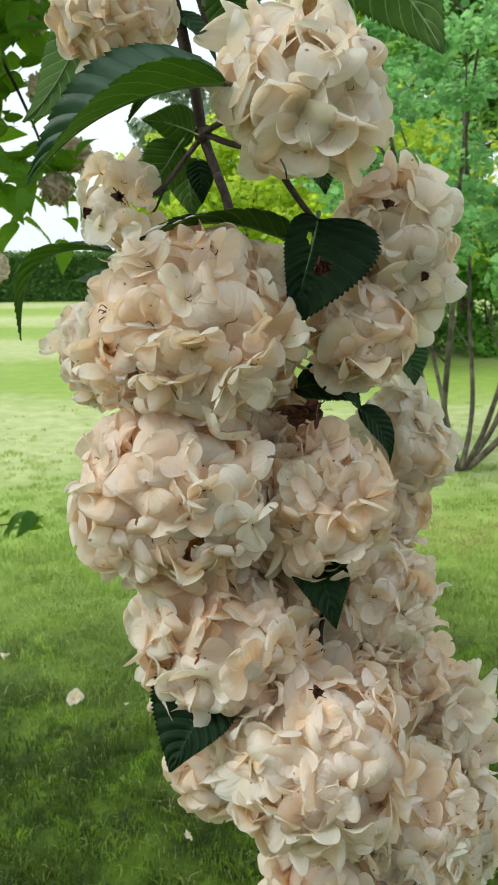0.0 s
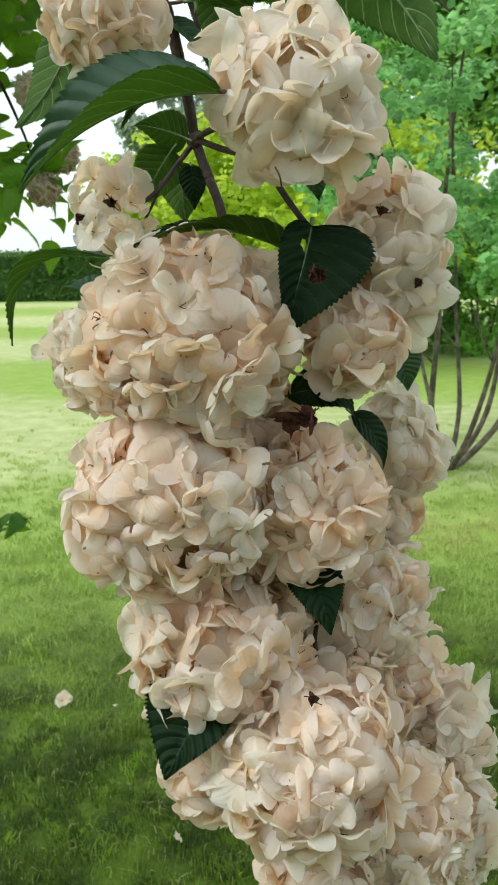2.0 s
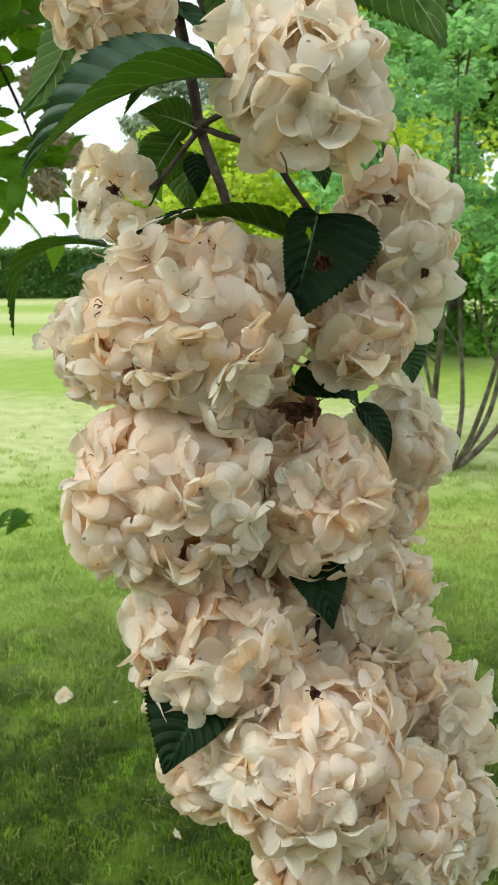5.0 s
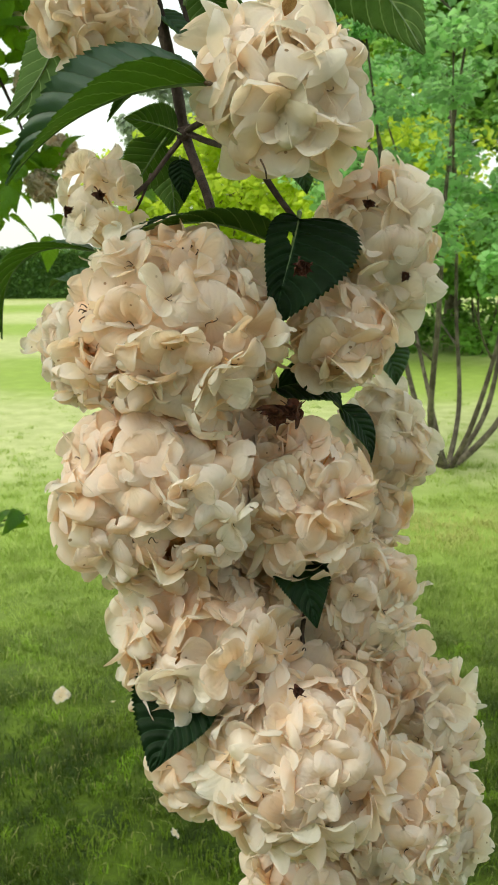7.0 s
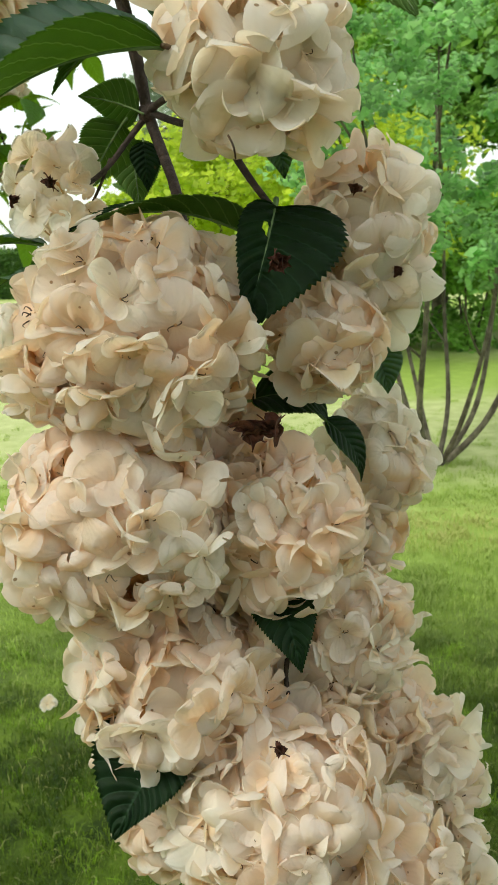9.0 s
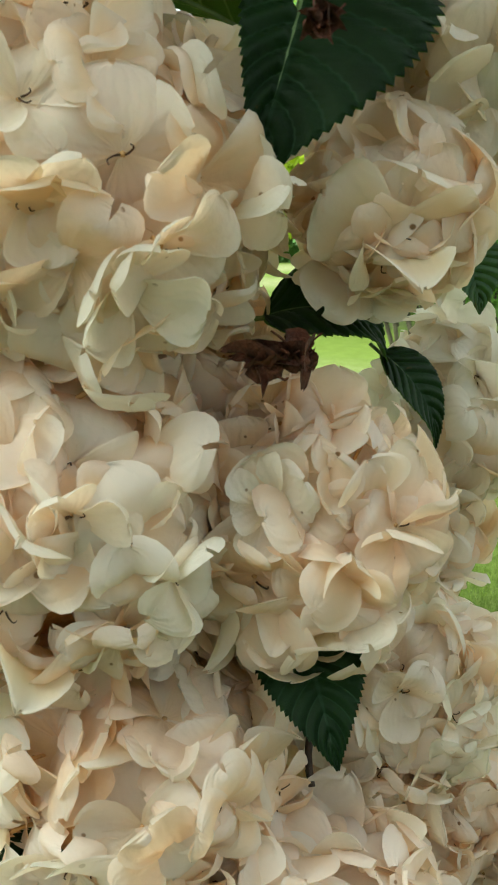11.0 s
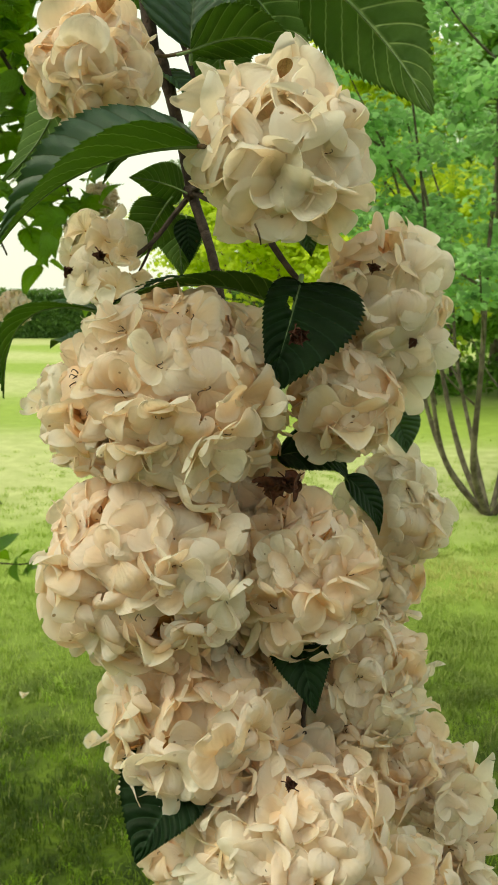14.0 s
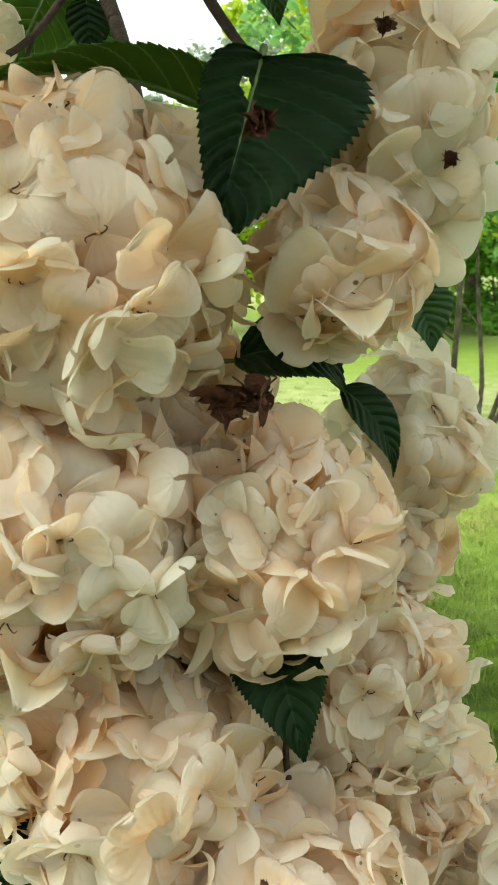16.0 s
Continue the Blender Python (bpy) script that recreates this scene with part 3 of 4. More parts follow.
def leaf_cloud(places, size, seed, droop=0.3, narrow=0.55):
    """Small bent leaves at the places, six points and four triangles each."""
    r = np.random.default_rng(seed)
    n = len(places)
    d = r.normal(0, 1, (n, 3))
    d[:, 2] = d[:, 2] * 0.5 - droop
    d /= np.linalg.norm(d, axis=1)[:, None]
    u = r.normal(0, 0.5, (n, 3)) + np.array((0, 0, 1.0))
    e = np.cross(d, u)
    e /= np.linalg.norm(e, axis=1)[:, None] + 1e-9
    g = np.cross(e, d)
    s = (size * r.uniform(0.6, 1.3, n))[:, None]
    w = s * narrow * 0.5
    p = np.stack([places, places + d * s * 0.35 + e * w + g * w * 0.3, places + d * s * 0.35 - e * w + g * w * 0.3,
                  places + d * s * 0.72 + e * w * 0.8 + g * w * 0.2, places + d * s * 0.72 - e * w * 0.8 + g * w * 0.2, places + d * s - g * s * 0.1], 1)
    return soup(p, [(0, 1, 2), (1, 3, 2), (2, 3, 4), (3, 5, 4)])


def clumps(seed, centres, radius, each, flat=0.75):
    """Places of leaves in loose clumps round the centres, denser towards their shells."""
    r = np.random.default_rng(seed)
    out = []
    for c in centres:
        k = radius * r.uniform(0.6, 1.35)
        d = r.normal(0, 1, (each, 3))
        d /= np.linalg.norm(d, axis=1)[:, None]
        t = r.uniform(0.25, 1.0, each) ** 0.6
        out.append(np.array(c) + d * (t * k)[:, None] * np.array((1, 1, flat)))
    return np.concatenate(out)


def cover(name, me, material, label, category, kind="stuff"):
    me.materials.append(material)
    return tagged(new(name, me), label, category, kind=kind)


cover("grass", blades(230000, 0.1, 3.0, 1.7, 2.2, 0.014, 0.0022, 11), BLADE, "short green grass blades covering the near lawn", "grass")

# ---- hedge, woods and far trees ----
r = np.random.default_rng(21)
n = 42000
hx = r.uniform(-26, 12, n)
face = r.uniform(0, 1, n)
hedge_places = np.stack([hx, np.where(face < 0.72, 33 + r.uniform(-0.12, 0.2, n), r.uniform(33, 35, n)), np.where(face < 0.72, r.uniform(0, 1.75, n), 1.75 + r.normal(0, 0.06, n))], 1)
hedge = thing("hedge", (-7, 34, 0), "long clipped dark green hedge across the lawn", "hedge", kind="structure")
box_v = [(x, y, z) for x in (-26, 12) for y in (33.1, 34.9) for z in (-0.1, 1.66)]
box_q = [(0, 1, 3, 2), (4, 6, 7, 5), (0, 4, 5, 1), (2, 3, 7, 6), (1, 5, 7, 3), (0, 2, 6, 4)]
part("hedge_mass", mesh_of("hedge_mass", box_v, box_q, [HEDGE_LEAF], smooth=False), hedge)
hedge_me = leaf_cloud(hedge_places, 0.15, 22)
hedge_me.materials.append(HEDGE_LEAF)
part("hedge_leaves", hedge_me, hedge, kind="stuff")


def broad_tree(name, base, height, spread, crown_low, material, leaf_size, amount, seed, label, stems=1, trunk=0.12):
    """A tapered trunk with limbs and a crown of many leaves in clumps."""
    r = np.random.default_rng(seed)
    tree = thing(name, base, label, "tree")
    pieces = []
    tips = []
    for s in range(stems):
        a = 6.283 * s / stems + r.uniform(-0.3, 0.3)
        out = 0.35 * spread if stems > 1 else 0.05
        top = np.array(base) + (out * math.cos(a), out * math.sin(a), height * 0.75)
        foot = np.array(base) + (0.02 * math.cos(a), 0.02 * math.sin(a), -0.05)
        mid = foot * 0.55 + top * 0.45 + r.normal(0, 0.05 * spread, 3)
        pieces.append(tube([foot, mid, top], trunk, trunk * 0.25, 8, 5, 0.05))
        for k in range(7 if stems == 1 else 4):
            t = r.uniform(0.35, 0.95)
            start = mid * (1 - t) + top * t
            b = r.uniform(0, 6.283)
            end = start + np.array((math.cos(b), math.sin(b), r.uniform(0.1, 0.7))) * spread * r.uniform(0.4, 0.85)
            end[2] = min(end[2], base[2] + height)
            pieces.append(tube([start, (start + end) / 2 + (0, 0, 0.06 * spread), end], trunk * 0.4, trunk * 0.08, 6, 4))
            tips += [end, (start + end) / 2]
    part("trunk", mesh_of("trunk", *joined(pieces), [TREE_BARK]), tree)
    extra = 26
    a, b = r.uniform(0, 6.283, extra), r.uniform(0, 1, extra) ** 0.5
    z = r.uniform(crown_low, height, extra)
    k = spread * np.sqrt(np.clip(1 - ((z - (crown_low + height) / 2) / ((height - crown_low) / 2 + 0.01)) ** 2, 0.08, 1))
    more = [(base[0] + math.cos(i) * j * q, base[1] + math.sin(i) * j * q, base[2] + h) for i, j, q, h in zip(a, b, k, z)]
    centres = [c for c in tips if c[2] > base[2] + crown_low * 0.8] + more
    me = leaf_cloud(clumps(seed + 1, centres, spread * 0.30, max(amount // len(centres), 20)), leaf_size, seed + 2)
    me.materials.append(material)
    part("crown", me, tree, kind="stuff")
    return tree


broad_tree("golden_bush", (-0.6, 14.5, 0), 3.6, 1.7, 0.5, GOLD_LEAF, 0.14, 9000, 31, "bright yellow-green leafy bush at the edge of the lawn", 4, 0.05)
broad_tree("golden_bush", (1.6, 12.5, 0), 3.8, 1.6, 0.7, GOLD_LEAF, 0.13, 9000, 33, "bright yellow-green leafy bush behind a slender tree", 4, 0.05)
broad_tree("woodland_tree", (3.6, 15.5, 0), 6.5, 2.2, 0.0, WOOD_LEAF, 0.17, 18000, 35, "dense dark green tree at the wood's edge", 1, 0.16)
broad_tree("woodland_tree", (5.6, 15, 0), 7, 2.4, 0.0, WOOD_LEAF, 0.17, 18000, 37, "dense dark green tree at the wood's edge", 1, 0.16)
broad_tree("woodland_tree", (1.6, 18, 0), 7.5, 2.4, 1.4, GOLD_LEAF, 0.18, 14000, 39, "tall light green tree at the wood's edge", 1, 0.16)
broad_tree("woodland_tree", (7.6, 18, 0), 9, 3.2, 0.0, WOOD_LEAF, 0.2, 16000, 41, "tall dense dark green woodland tree", 1, 0.2)
for x, y, s in ((2.6, 14.0, 51), (3.7, 13.6, 52), (4.9, 13.7, 53), (6.2, 13.4, 54)):
    broad_tree("dark_shrub", (x, y, 0), 1.7, 0.9, 0.0, WOOD_LEAF, 0.12, 3500, s, "low dark green shrub at the wood's edge", 3, 0.03)
broad_tree("distant_tree", (-4.6, 60, 0), 13, 3.6, 1.5, HAZED_LEAF, 0.5, 5000, 43, "pale hazy tree far beyond the hedge", 1, 0.3)
broad_tree("distant_tree", (-1.0, 64, 0), 15, 4.2, 1.5, HAZED_LEAF, 0.5, 5000, 45, "pale hazy tree far beyond the hedge", 1, 0.3)
broad_tree("distant_tree", (4.0, 58, 0), 16, 5.0, 1.5, HAZED_LEAF, 0.5, 6000, 47, "pale hazy tree far beyond the hedge", 1, 0.3)


# ---- slender multi-stemmed tree on the lawn ----
def slender_tree(base):
    r = np.random.default_rng(55)
    tree = thing("slender_tree", base, "slender many-stemmed young tree with small rounded leaves on the lawn", "tree")
    b = np.array(base)
    centres = []
    angles = (200, 165, 130, 20, 340, 300, 60, 95, 250)
    for s, a in enumerate(angles):
        a = radians(a + r.uniform(-12, 12))
        flare = r.uniform(0.5, 1.05)
        tall = r.uniform(2.6, 3.5)
        p = [b + (0.03 * math.cos(a), 0.03 * math.sin(a), -0.04), b + (flare * 0.42 * math.cos(a), flare * 0.42 * math.sin(a), 0.38),
             b + (flare * 0.68 * math.cos(a + 0.15), flare * 0.68 * math.sin(a + 0.15), 1.1), b + (flare * 0.8 * math.cos(a + 0.2), flare * 0.8 * math.sin(a + 0.2), 2.0),
             b + (flare * 1.1 * math.cos(a + 0.3), flare * 1.1 * math.sin(a + 0.3), tall)]
        pieces = [tube(p, r.uniform(0.020, 0.030), 0.006, 8, 6, 0.06)]
        for k in range(5):
            t = r.uniform(0.0, 1.0)
            start = np.array(p[2]) * (1 - t) + np.array(p[4]) * t if k else np.array(p[1]) * 0.4 + np.array(p[2]) * 0.6
            c = a + r.uniform(-1.4, 1.4)
            end = start + np.array((math.cos(c) * 0.55, math.sin(c) * 0.55, r.uniform(0.25, 0.75)))
            pieces.append(tube([start, start * 0.5 + end * 0.5 + (0, 0, -0.04), end], 0.010, 0.003, 6, 4))
            centres += [end, start * 0.4 + end * 0.6]
        part("stem", mesh_of("stem", *joined(pieces), [TREE_BARK]), tree)
        centres += [p[4], np.array(p[3]) + r.normal(0, 0.12, 3), p[4] + r.normal(0, 0.25, 3)]
    centres = [c for c in centres if c[2] > 1.25]
    for k in range(60):
        a, q = r.uniform(0, 6.283), 1.25 * r.uniform(0, 1) ** 0.5
        centres.append(b + (q * math.cos(a), q * math.sin(a), r.uniform(1.5, 3.9)))
    me = leaf_cloud(clumps(56, centres, 0.19, 100, 0.5), 0.060, 57, 0.15, 0.8)
    me.materials.append(TREE_LEAF)
    part("crown", me, tree, kind="stuff")
    return tree


slender_tree((1.48, 6.22, 0))

# ---- the flowering branch that fills the view ----
branch = thing("flowering_branch", (-0.0311, 0.44, 1.6431), "hanging snowball bush branch heavy with cream flower heads and pleated leaves", "branch")
stem_line = [(-0.0311, 0.4400, 1.6431), (-0.0263, 0.4400, 1.6284), (-0.0224, 0.4430, 1.6142), (-0.0172, 0.4490, 1.5898), (-0.0139, 0.4550, 1.5695), (-0.0070, 0.4500, 1.5500), (-0.0002, 0.4300, 1.5298), (0.0080, 0.4250, 1.4814), (0.0158, 0.4250, 1.4251), (0.0299, 0.4250, 1.3657), (0.0428, 0.4150, 1.3170), (0.0498, 0.4100, 1.2655), (0.0563, 0.4100, 1.2055)]
twigs = [
    ("side_twig", [(-0.0148, 0.4550, 1.5687), (-0.0239, 0.4520, 1.5572), (-0.0322, 0.4460, 1.5459), (-0.0409, 0.4400, 1.5388), (-0.0508, 0.4370, 1.5382)], 0.0015, 0.0009),
    ("side_twig", [(-0.0139, 0.4550, 1.5706), (-0.0013, 0.4200, 1.5710), (0.0118, 0.3900, 1.5664)], 0.0016, 0.0013),
    ("side_twig", [(0.0180, 0.4050, 1.5565), (0.0243, 0.4050, 1.5455), (0.0318, 0.4040, 1.5343), (0.0394, 0.4020, 1.5250), (0.0481, 0.3850, 1.5164)], 0.0017, 0.0013),
    ("side_twig", [(-0.0139, 0.4550, 1.5706), (0.0009, 0.4300, 1.5622), (0.0180, 0.4050, 1.5565)], 0.0016, 0.0017),
    ("side_twig", [(-0.0309, 0.4490, 1.5502), (-0.0352, 0.4460, 1.5392), (-0.0402, 0.4500, 1.5312)], 0.0008, 0.0006),
    ("petiole", [(0.0016, 0.3400, 1.5726), (0.0040, 0.3460, 1.5729), (0.0076, 0.3600, 1.5716)], 0.0009, 0.0009),
    ("side_twig", [(0.0434, 0.4000, 1.3359), (0.0416, 0.3900, 1.3300), (0.0423, 0.3850, 1.3235)], 0.0012, 0.001),
    ("side_twig", [(-0.0078, 0.4450, 1.6070), (-0.0122, 0.4450, 1.6239), (-0.0193, 0.4500, 1.6458), (-0.0241, 0.4600, 1.6746)], 0.0012, 0.0014),
    ("petiole", [(-0.0294, 0.4200, 1.6249), (-0.0221, 0.4350, 1.6279), (-0.0066, 0.4250, 1.6285)], 0.0009, 0.0008),
]
upper = [(0.05, -0.55, 2.45), (0.02, -0.1, 2.35), (-0.03, 0.25, 2.1), (-0.04, 0.42, 1.8)]
part("stem", mesh_of("stem", *tube(upper + stem_line[:6], 0.0042, 0.0024, 12, 8, 0.05), [BARK]), branch, label="dark reddish-brown woody stem")
part("lower_stem", mesh_of("lower_stem", *tube(stem_line[5:], 0.0024, 0.0015, 10, 8, 0.05), [BARK]), branch)
node_lump = bmesh.new()
bmesh.ops.create_icosphere(node_lump, subdivisions=2, radius=0.0046)
for v in node_lump.verts:
    v.co *= 1 + 0.25 * noise.noise(v.co * 400)
node_me = bpy.data.meshes.new("node")
node_lump.to_mesh(node_me)
node_lump.free()
node_me.materials.append(BARK)
part("node", node_me, branch, Matrix.Translation((-0.0139, 0.455, 1.5700)))
for name, line, a, b in twigs:
    part(name, mesh_of(name, *tube(line, a, b, 8, 5, 0.05), [PETIOLE if name == "petiole" else BARK]), branch)

leaf(branch, (0.0020, 0.3450, 1.5735), (-0.0773, 0.3500, 1.5377), 0.0345, (-0.35, -0.75, 1), arch=0.13, fold=0.85, lobe=0.10, twist=0.8, label="long arching pleated leaf, blue-grey with sky sheen above and pale green below", backlit=True)
leaf(branch, (-0.0623, 0.4100, 1.6163), (-0.0903, 0.4020, 1.5691), 0.0340, (0.55, 0.75, 0.3), arch=0.12, fold=0.10, lobe=0.10, twist=0.00, backlit=True)
leaf(branch, (-0.0179, 0.4520, 1.5703), (-0.0436, 0.4500, 1.5767), 0.0225, (0.1, 0.75, 0.5), arch=0.10, fold=0.10, lobe=0.10, twist=0.00, backlit=True)
leaf(branch, (-0.0260, 0.4560, 1.5655), (-0.0444, 0.4580, 1.5367), 0.0270, (-0.3, 0.8, 0.4), arch=0.05, fold=0.15, lobe=0.10, twist=0.00, backlit=True)
leaf(branch, (-0.0237, 0.4680, 1.5602), (-0.0210, 0.4680, 1.5304), 0.0260, (0.1, 0.9, 0.3), arch=0.05, fold=0.10, lobe=0.10, twist=0.00, label="bright green serrated leaf lit from behind", backlit=True)
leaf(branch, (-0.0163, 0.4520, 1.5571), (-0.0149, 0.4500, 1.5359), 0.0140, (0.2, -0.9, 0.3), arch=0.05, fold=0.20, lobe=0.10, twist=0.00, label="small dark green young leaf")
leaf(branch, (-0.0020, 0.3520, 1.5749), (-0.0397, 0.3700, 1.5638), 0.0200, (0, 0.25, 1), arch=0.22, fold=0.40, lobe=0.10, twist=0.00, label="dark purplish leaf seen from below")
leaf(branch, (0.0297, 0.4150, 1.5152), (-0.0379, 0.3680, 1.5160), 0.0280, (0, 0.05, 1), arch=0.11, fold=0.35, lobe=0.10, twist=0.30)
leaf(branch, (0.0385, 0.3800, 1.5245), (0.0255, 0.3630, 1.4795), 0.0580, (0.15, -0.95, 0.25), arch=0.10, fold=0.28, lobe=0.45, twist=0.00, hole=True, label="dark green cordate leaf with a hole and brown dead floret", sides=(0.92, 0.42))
leaf(branch, (-0.0594, 0.4400, 1.5130), (-0.1129, 0.4570, 1.4682), 0.0250, (-0.55, 0.1, 0.8), arch=0.30, fold=0.35, lobe=0.10, twist=0.00, backlit=True)
leaf(branch, (-0.0554, 0.4200, 1.4972), (-0.0829, 0.4400, 1.4950), 0.0220, (0, -0.35, 1), arch=0.12, fold=0.20, lobe=0.10, twist=0.00, backlit=True)
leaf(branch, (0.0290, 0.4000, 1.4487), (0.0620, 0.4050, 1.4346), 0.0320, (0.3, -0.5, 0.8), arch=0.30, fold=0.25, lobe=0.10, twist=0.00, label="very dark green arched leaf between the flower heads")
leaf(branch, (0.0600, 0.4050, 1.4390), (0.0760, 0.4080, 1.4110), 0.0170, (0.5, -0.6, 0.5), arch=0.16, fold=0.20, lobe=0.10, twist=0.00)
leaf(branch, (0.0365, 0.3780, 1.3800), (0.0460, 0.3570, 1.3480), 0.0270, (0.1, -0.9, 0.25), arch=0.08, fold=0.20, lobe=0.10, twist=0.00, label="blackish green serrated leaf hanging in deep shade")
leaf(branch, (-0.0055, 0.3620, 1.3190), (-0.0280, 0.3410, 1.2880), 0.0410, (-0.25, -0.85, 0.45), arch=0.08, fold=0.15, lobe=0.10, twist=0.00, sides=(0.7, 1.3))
leaf(branch, (0.0391, 0.4000, 1.5521), (0.0435, 0.4000, 1.5364), 0.0120, (0.1, -0.8, 0.4), arch=0.10, fold=0.25, lobe=0.10, twist=0.00, backlit=True)
leaf(branch, (0.0832, 0.4250, 1.4668), (0.0892, 0.4200, 1.4473), 0.0200, (0.3, -0.8, 0.4), arch=0.10, fold=0.25, lobe=0.10, twist=0.00, backlit=True)
leaf(branch, (0.0395, 0.4000, 1.6550), (0.0912, 0.3850, 1.5915), 0.0500, (0.25, 0.75, 0.5), arch=0.12, fold=0.20, lobe=0.10, twist=0.00, label="large pointed serrated leaf with pale veins, seen from below", backlit=True)
leaf(branch, (-0.0109, 0.4300, 1.6293), (-0.0088, 0.4600, 1.6798), 0.0440, (0, -0.75, 0.6), arch=0.10, fold=0.60, lobe=0.10, twist=0.00, label="folded pleated leaf, blue-grey with sky sheen", backlit=True)
leaf(branch, (-0.0100, 0.4200, 1.6261), (0.0426, 0.4100, 1.6164), 0.0320, (0.05, 0.45, 0.9), arch=0.20, fold=0.25, lobe=0.10, twist=0.00, backlit=True)
leaf(branch, (0.0043, 0.4500, 1.6714), (0.0426, 0.4450, 1.6179), 0.0400, (0.3, 0.75, 0.45), arch=0.10, fold=0.15, lobe=0.10, twist=0.00, backlit=True)
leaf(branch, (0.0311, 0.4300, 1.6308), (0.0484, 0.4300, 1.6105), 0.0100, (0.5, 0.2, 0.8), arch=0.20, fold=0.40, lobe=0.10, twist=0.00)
leaf(branch, (-0.0257, 0.4430, 1.6234), (-0.0060, 0.4400, 1.6009), 0.0160, (0.5, -0.6, 0.6), arch=0.10, fold=0.30, lobe=0.10, twist=0.00, backlit=True)
leaf(branch, (-0.0022, 0.4550, 1.6421), (0.0026, 0.4550, 1.6117), 0.0320, (0.1, 0.8, 0.4), arch=0.08, fold=0.20, lobe=0.10, twist=0.00, backlit=True)
leaf(branch, (-0.0322, 0.4800, 1.6866), (-0.0556, 0.4800, 1.6621), 0.0400, (-0.3, 0.8, 0.4), arch=0.10, fold=0.20, lobe=0.10, twist=0.00, backlit=True)
leaf(branch, (-0.0168, 0.4700, 1.6858), (0.0119, 0.4800, 1.6624), 0.0450, (0.3, 0.8, 0.4), arch=0.10, fold=0.20, lobe=0.10, twist=0.00, backlit=True)

WHITE = "full cream-white snowball flower head"
SOFT = "cream flower head with a peach glow between its petals"
flower_head(branch, (-0.0480, 0.395, 1.612), (0.026, 0.024, 0.024), 34, "small creamy flower head with a browned petal", seed=1, aged=0.3)
flower_head(branch, (0.0295, 0.362, 1.572), (0.0315, 0.031, 0.033), 54, "loose white flower head hanging beside the stem", spread=0.50, size=1.25, seed=2, aged=0.06, fresh=0.4)
flower_head(branch, (-0.0550, 0.436, 1.534), (0.024, 0.017, 0.033), 15, "sparse small white flower head with brown dried centres", size=0.66, spread=0.6, core=0.2, seed=3, aged=0.05, fresh=0.3)
flower_head(branch, (-0.0155, 0.380, 1.4765), (0.0490, 0.045, 0.047), 116, SOFT, seed=4, aged=0.38)
flower_head(branch, (-0.0685, 0.436, 1.463), (0.021, 0.021, 0.031), 40, "fading pinkish flower head behind the others", size=0.7, seed=5)
flower_head(branch, (0.0750, 0.407, 1.511), (0.031, 0.027, 0.041), 58, "white flower head with small brown holes", size=1.05, seed=6, aged=0.15, fresh=0.3)
flower_head(branch, (0.0590, 0.389, 1.475), (0.0235, 0.022, 0.024), 34, WHITE, size=1.0, seed=7, aged=0.35)
flower_head(branch, (0.0860, 0.440, 1.412), (0.025, 0.023, 0.038), 46, "greenish-white flower head in shade", seed=8, aged=0.0, fresh=0.8)
flower_head(branch, (-0.0255, 0.375, 1.405), (0.049, 0.044, 0.046), 99, SOFT, seed=9, aged=0.45)
flower_head(branch, (0.0405, 0.385, 1.398), (0.033, 0.032, 0.041), 70, "narrow-petalled cream flower head with dried brown florets on top", size=0.9, spread=0.6, seed=10, aged=0.6)
flower_head(branch, (0.0715, 0.410, 1.338), (0.033, 0.027, 0.037), 59, WHITE, size=0.9, seed=11, aged=0.15, fresh=0.5)
flower_head(branch, (-0.0045, 0.381, 1.332), (0.046, 0.042, 0.044), 91, SOFT, seed=12, aged=0.6)
flower_head(branch, (0.0350, 0.366, 1.282), (0.046, 0.044, 0.047), 105, WHITE, seed=13, aged=0.2)
flower_head(branch, (0.1145, 0.432, 1.256), (0.028, 0.027, 0.042), 61, WHITE, size=0.9, seed=14, aged=0.05, fresh=0.6)
flower_head(branch, (-0.0120, 0.393, 1.258), (0.023, 0.024, 0.026), 34, SOFT, size=0.85, seed=15, aged=0.75)
flower_head(branch, (0.0830, 0.378, 1.236), (0.033, 0.032, 0.038), 73, SOFT, size=0.95, seed=16, aged=0.4)
flower_head(branch, (0.0480, 0.376, 1.205), (0.038, 0.034, 0.036), 65, WHITE, seed=17, aged=0.4)
flower_head(branch, (0.1200, 0.420, 1.205), (0.024, 0.025, 0.040), 46, WHITE, size=0.9, seed=18, aged=0.1, fresh=0.5)
DEEP = "half-hidden cream flower head deep in the cluster"
flower_head(branch, (0.0100, 0.415, 1.432), (0.030, 0.026, 0.026), 35, DEEP, size=0.95, seed=19, aged=0.9)
flower_head(branch, (0.0150, 0.417, 1.362), (0.034, 0.028, 0.034), 44, DEEP, size=0.95, seed=20, aged=0.9)
flower_head(branch, (0.0480, 0.432, 1.328), (0.032, 0.026, 0.034), 40, DEEP, size=0.95, seed=21, aged=0.8)
flower_head(branch, (0.0850, 0.425, 1.292), (0.032, 0.026, 0.030), 40, DEEP, size=0.95, seed=22, aged=0.7)
flower_head(branch, (0.0780, 0.440, 1.375), (0.024, 0.022, 0.026), 30, DEEP, size=0.9, seed=23)

dried_floret(branch, (0.0377, 0.3400, 1.5045), 0.8, (-0.2, -0.8, 0.5), 0)
dried_floret(branch, (0.0285, 0.3580, 1.4430), 1.25, (0, -0.6, 0.8), 1)
dried_floret(branch, (0.0350, 0.3600, 1.4445), 1.15, (0.4, -0.5, 0.8), 2)
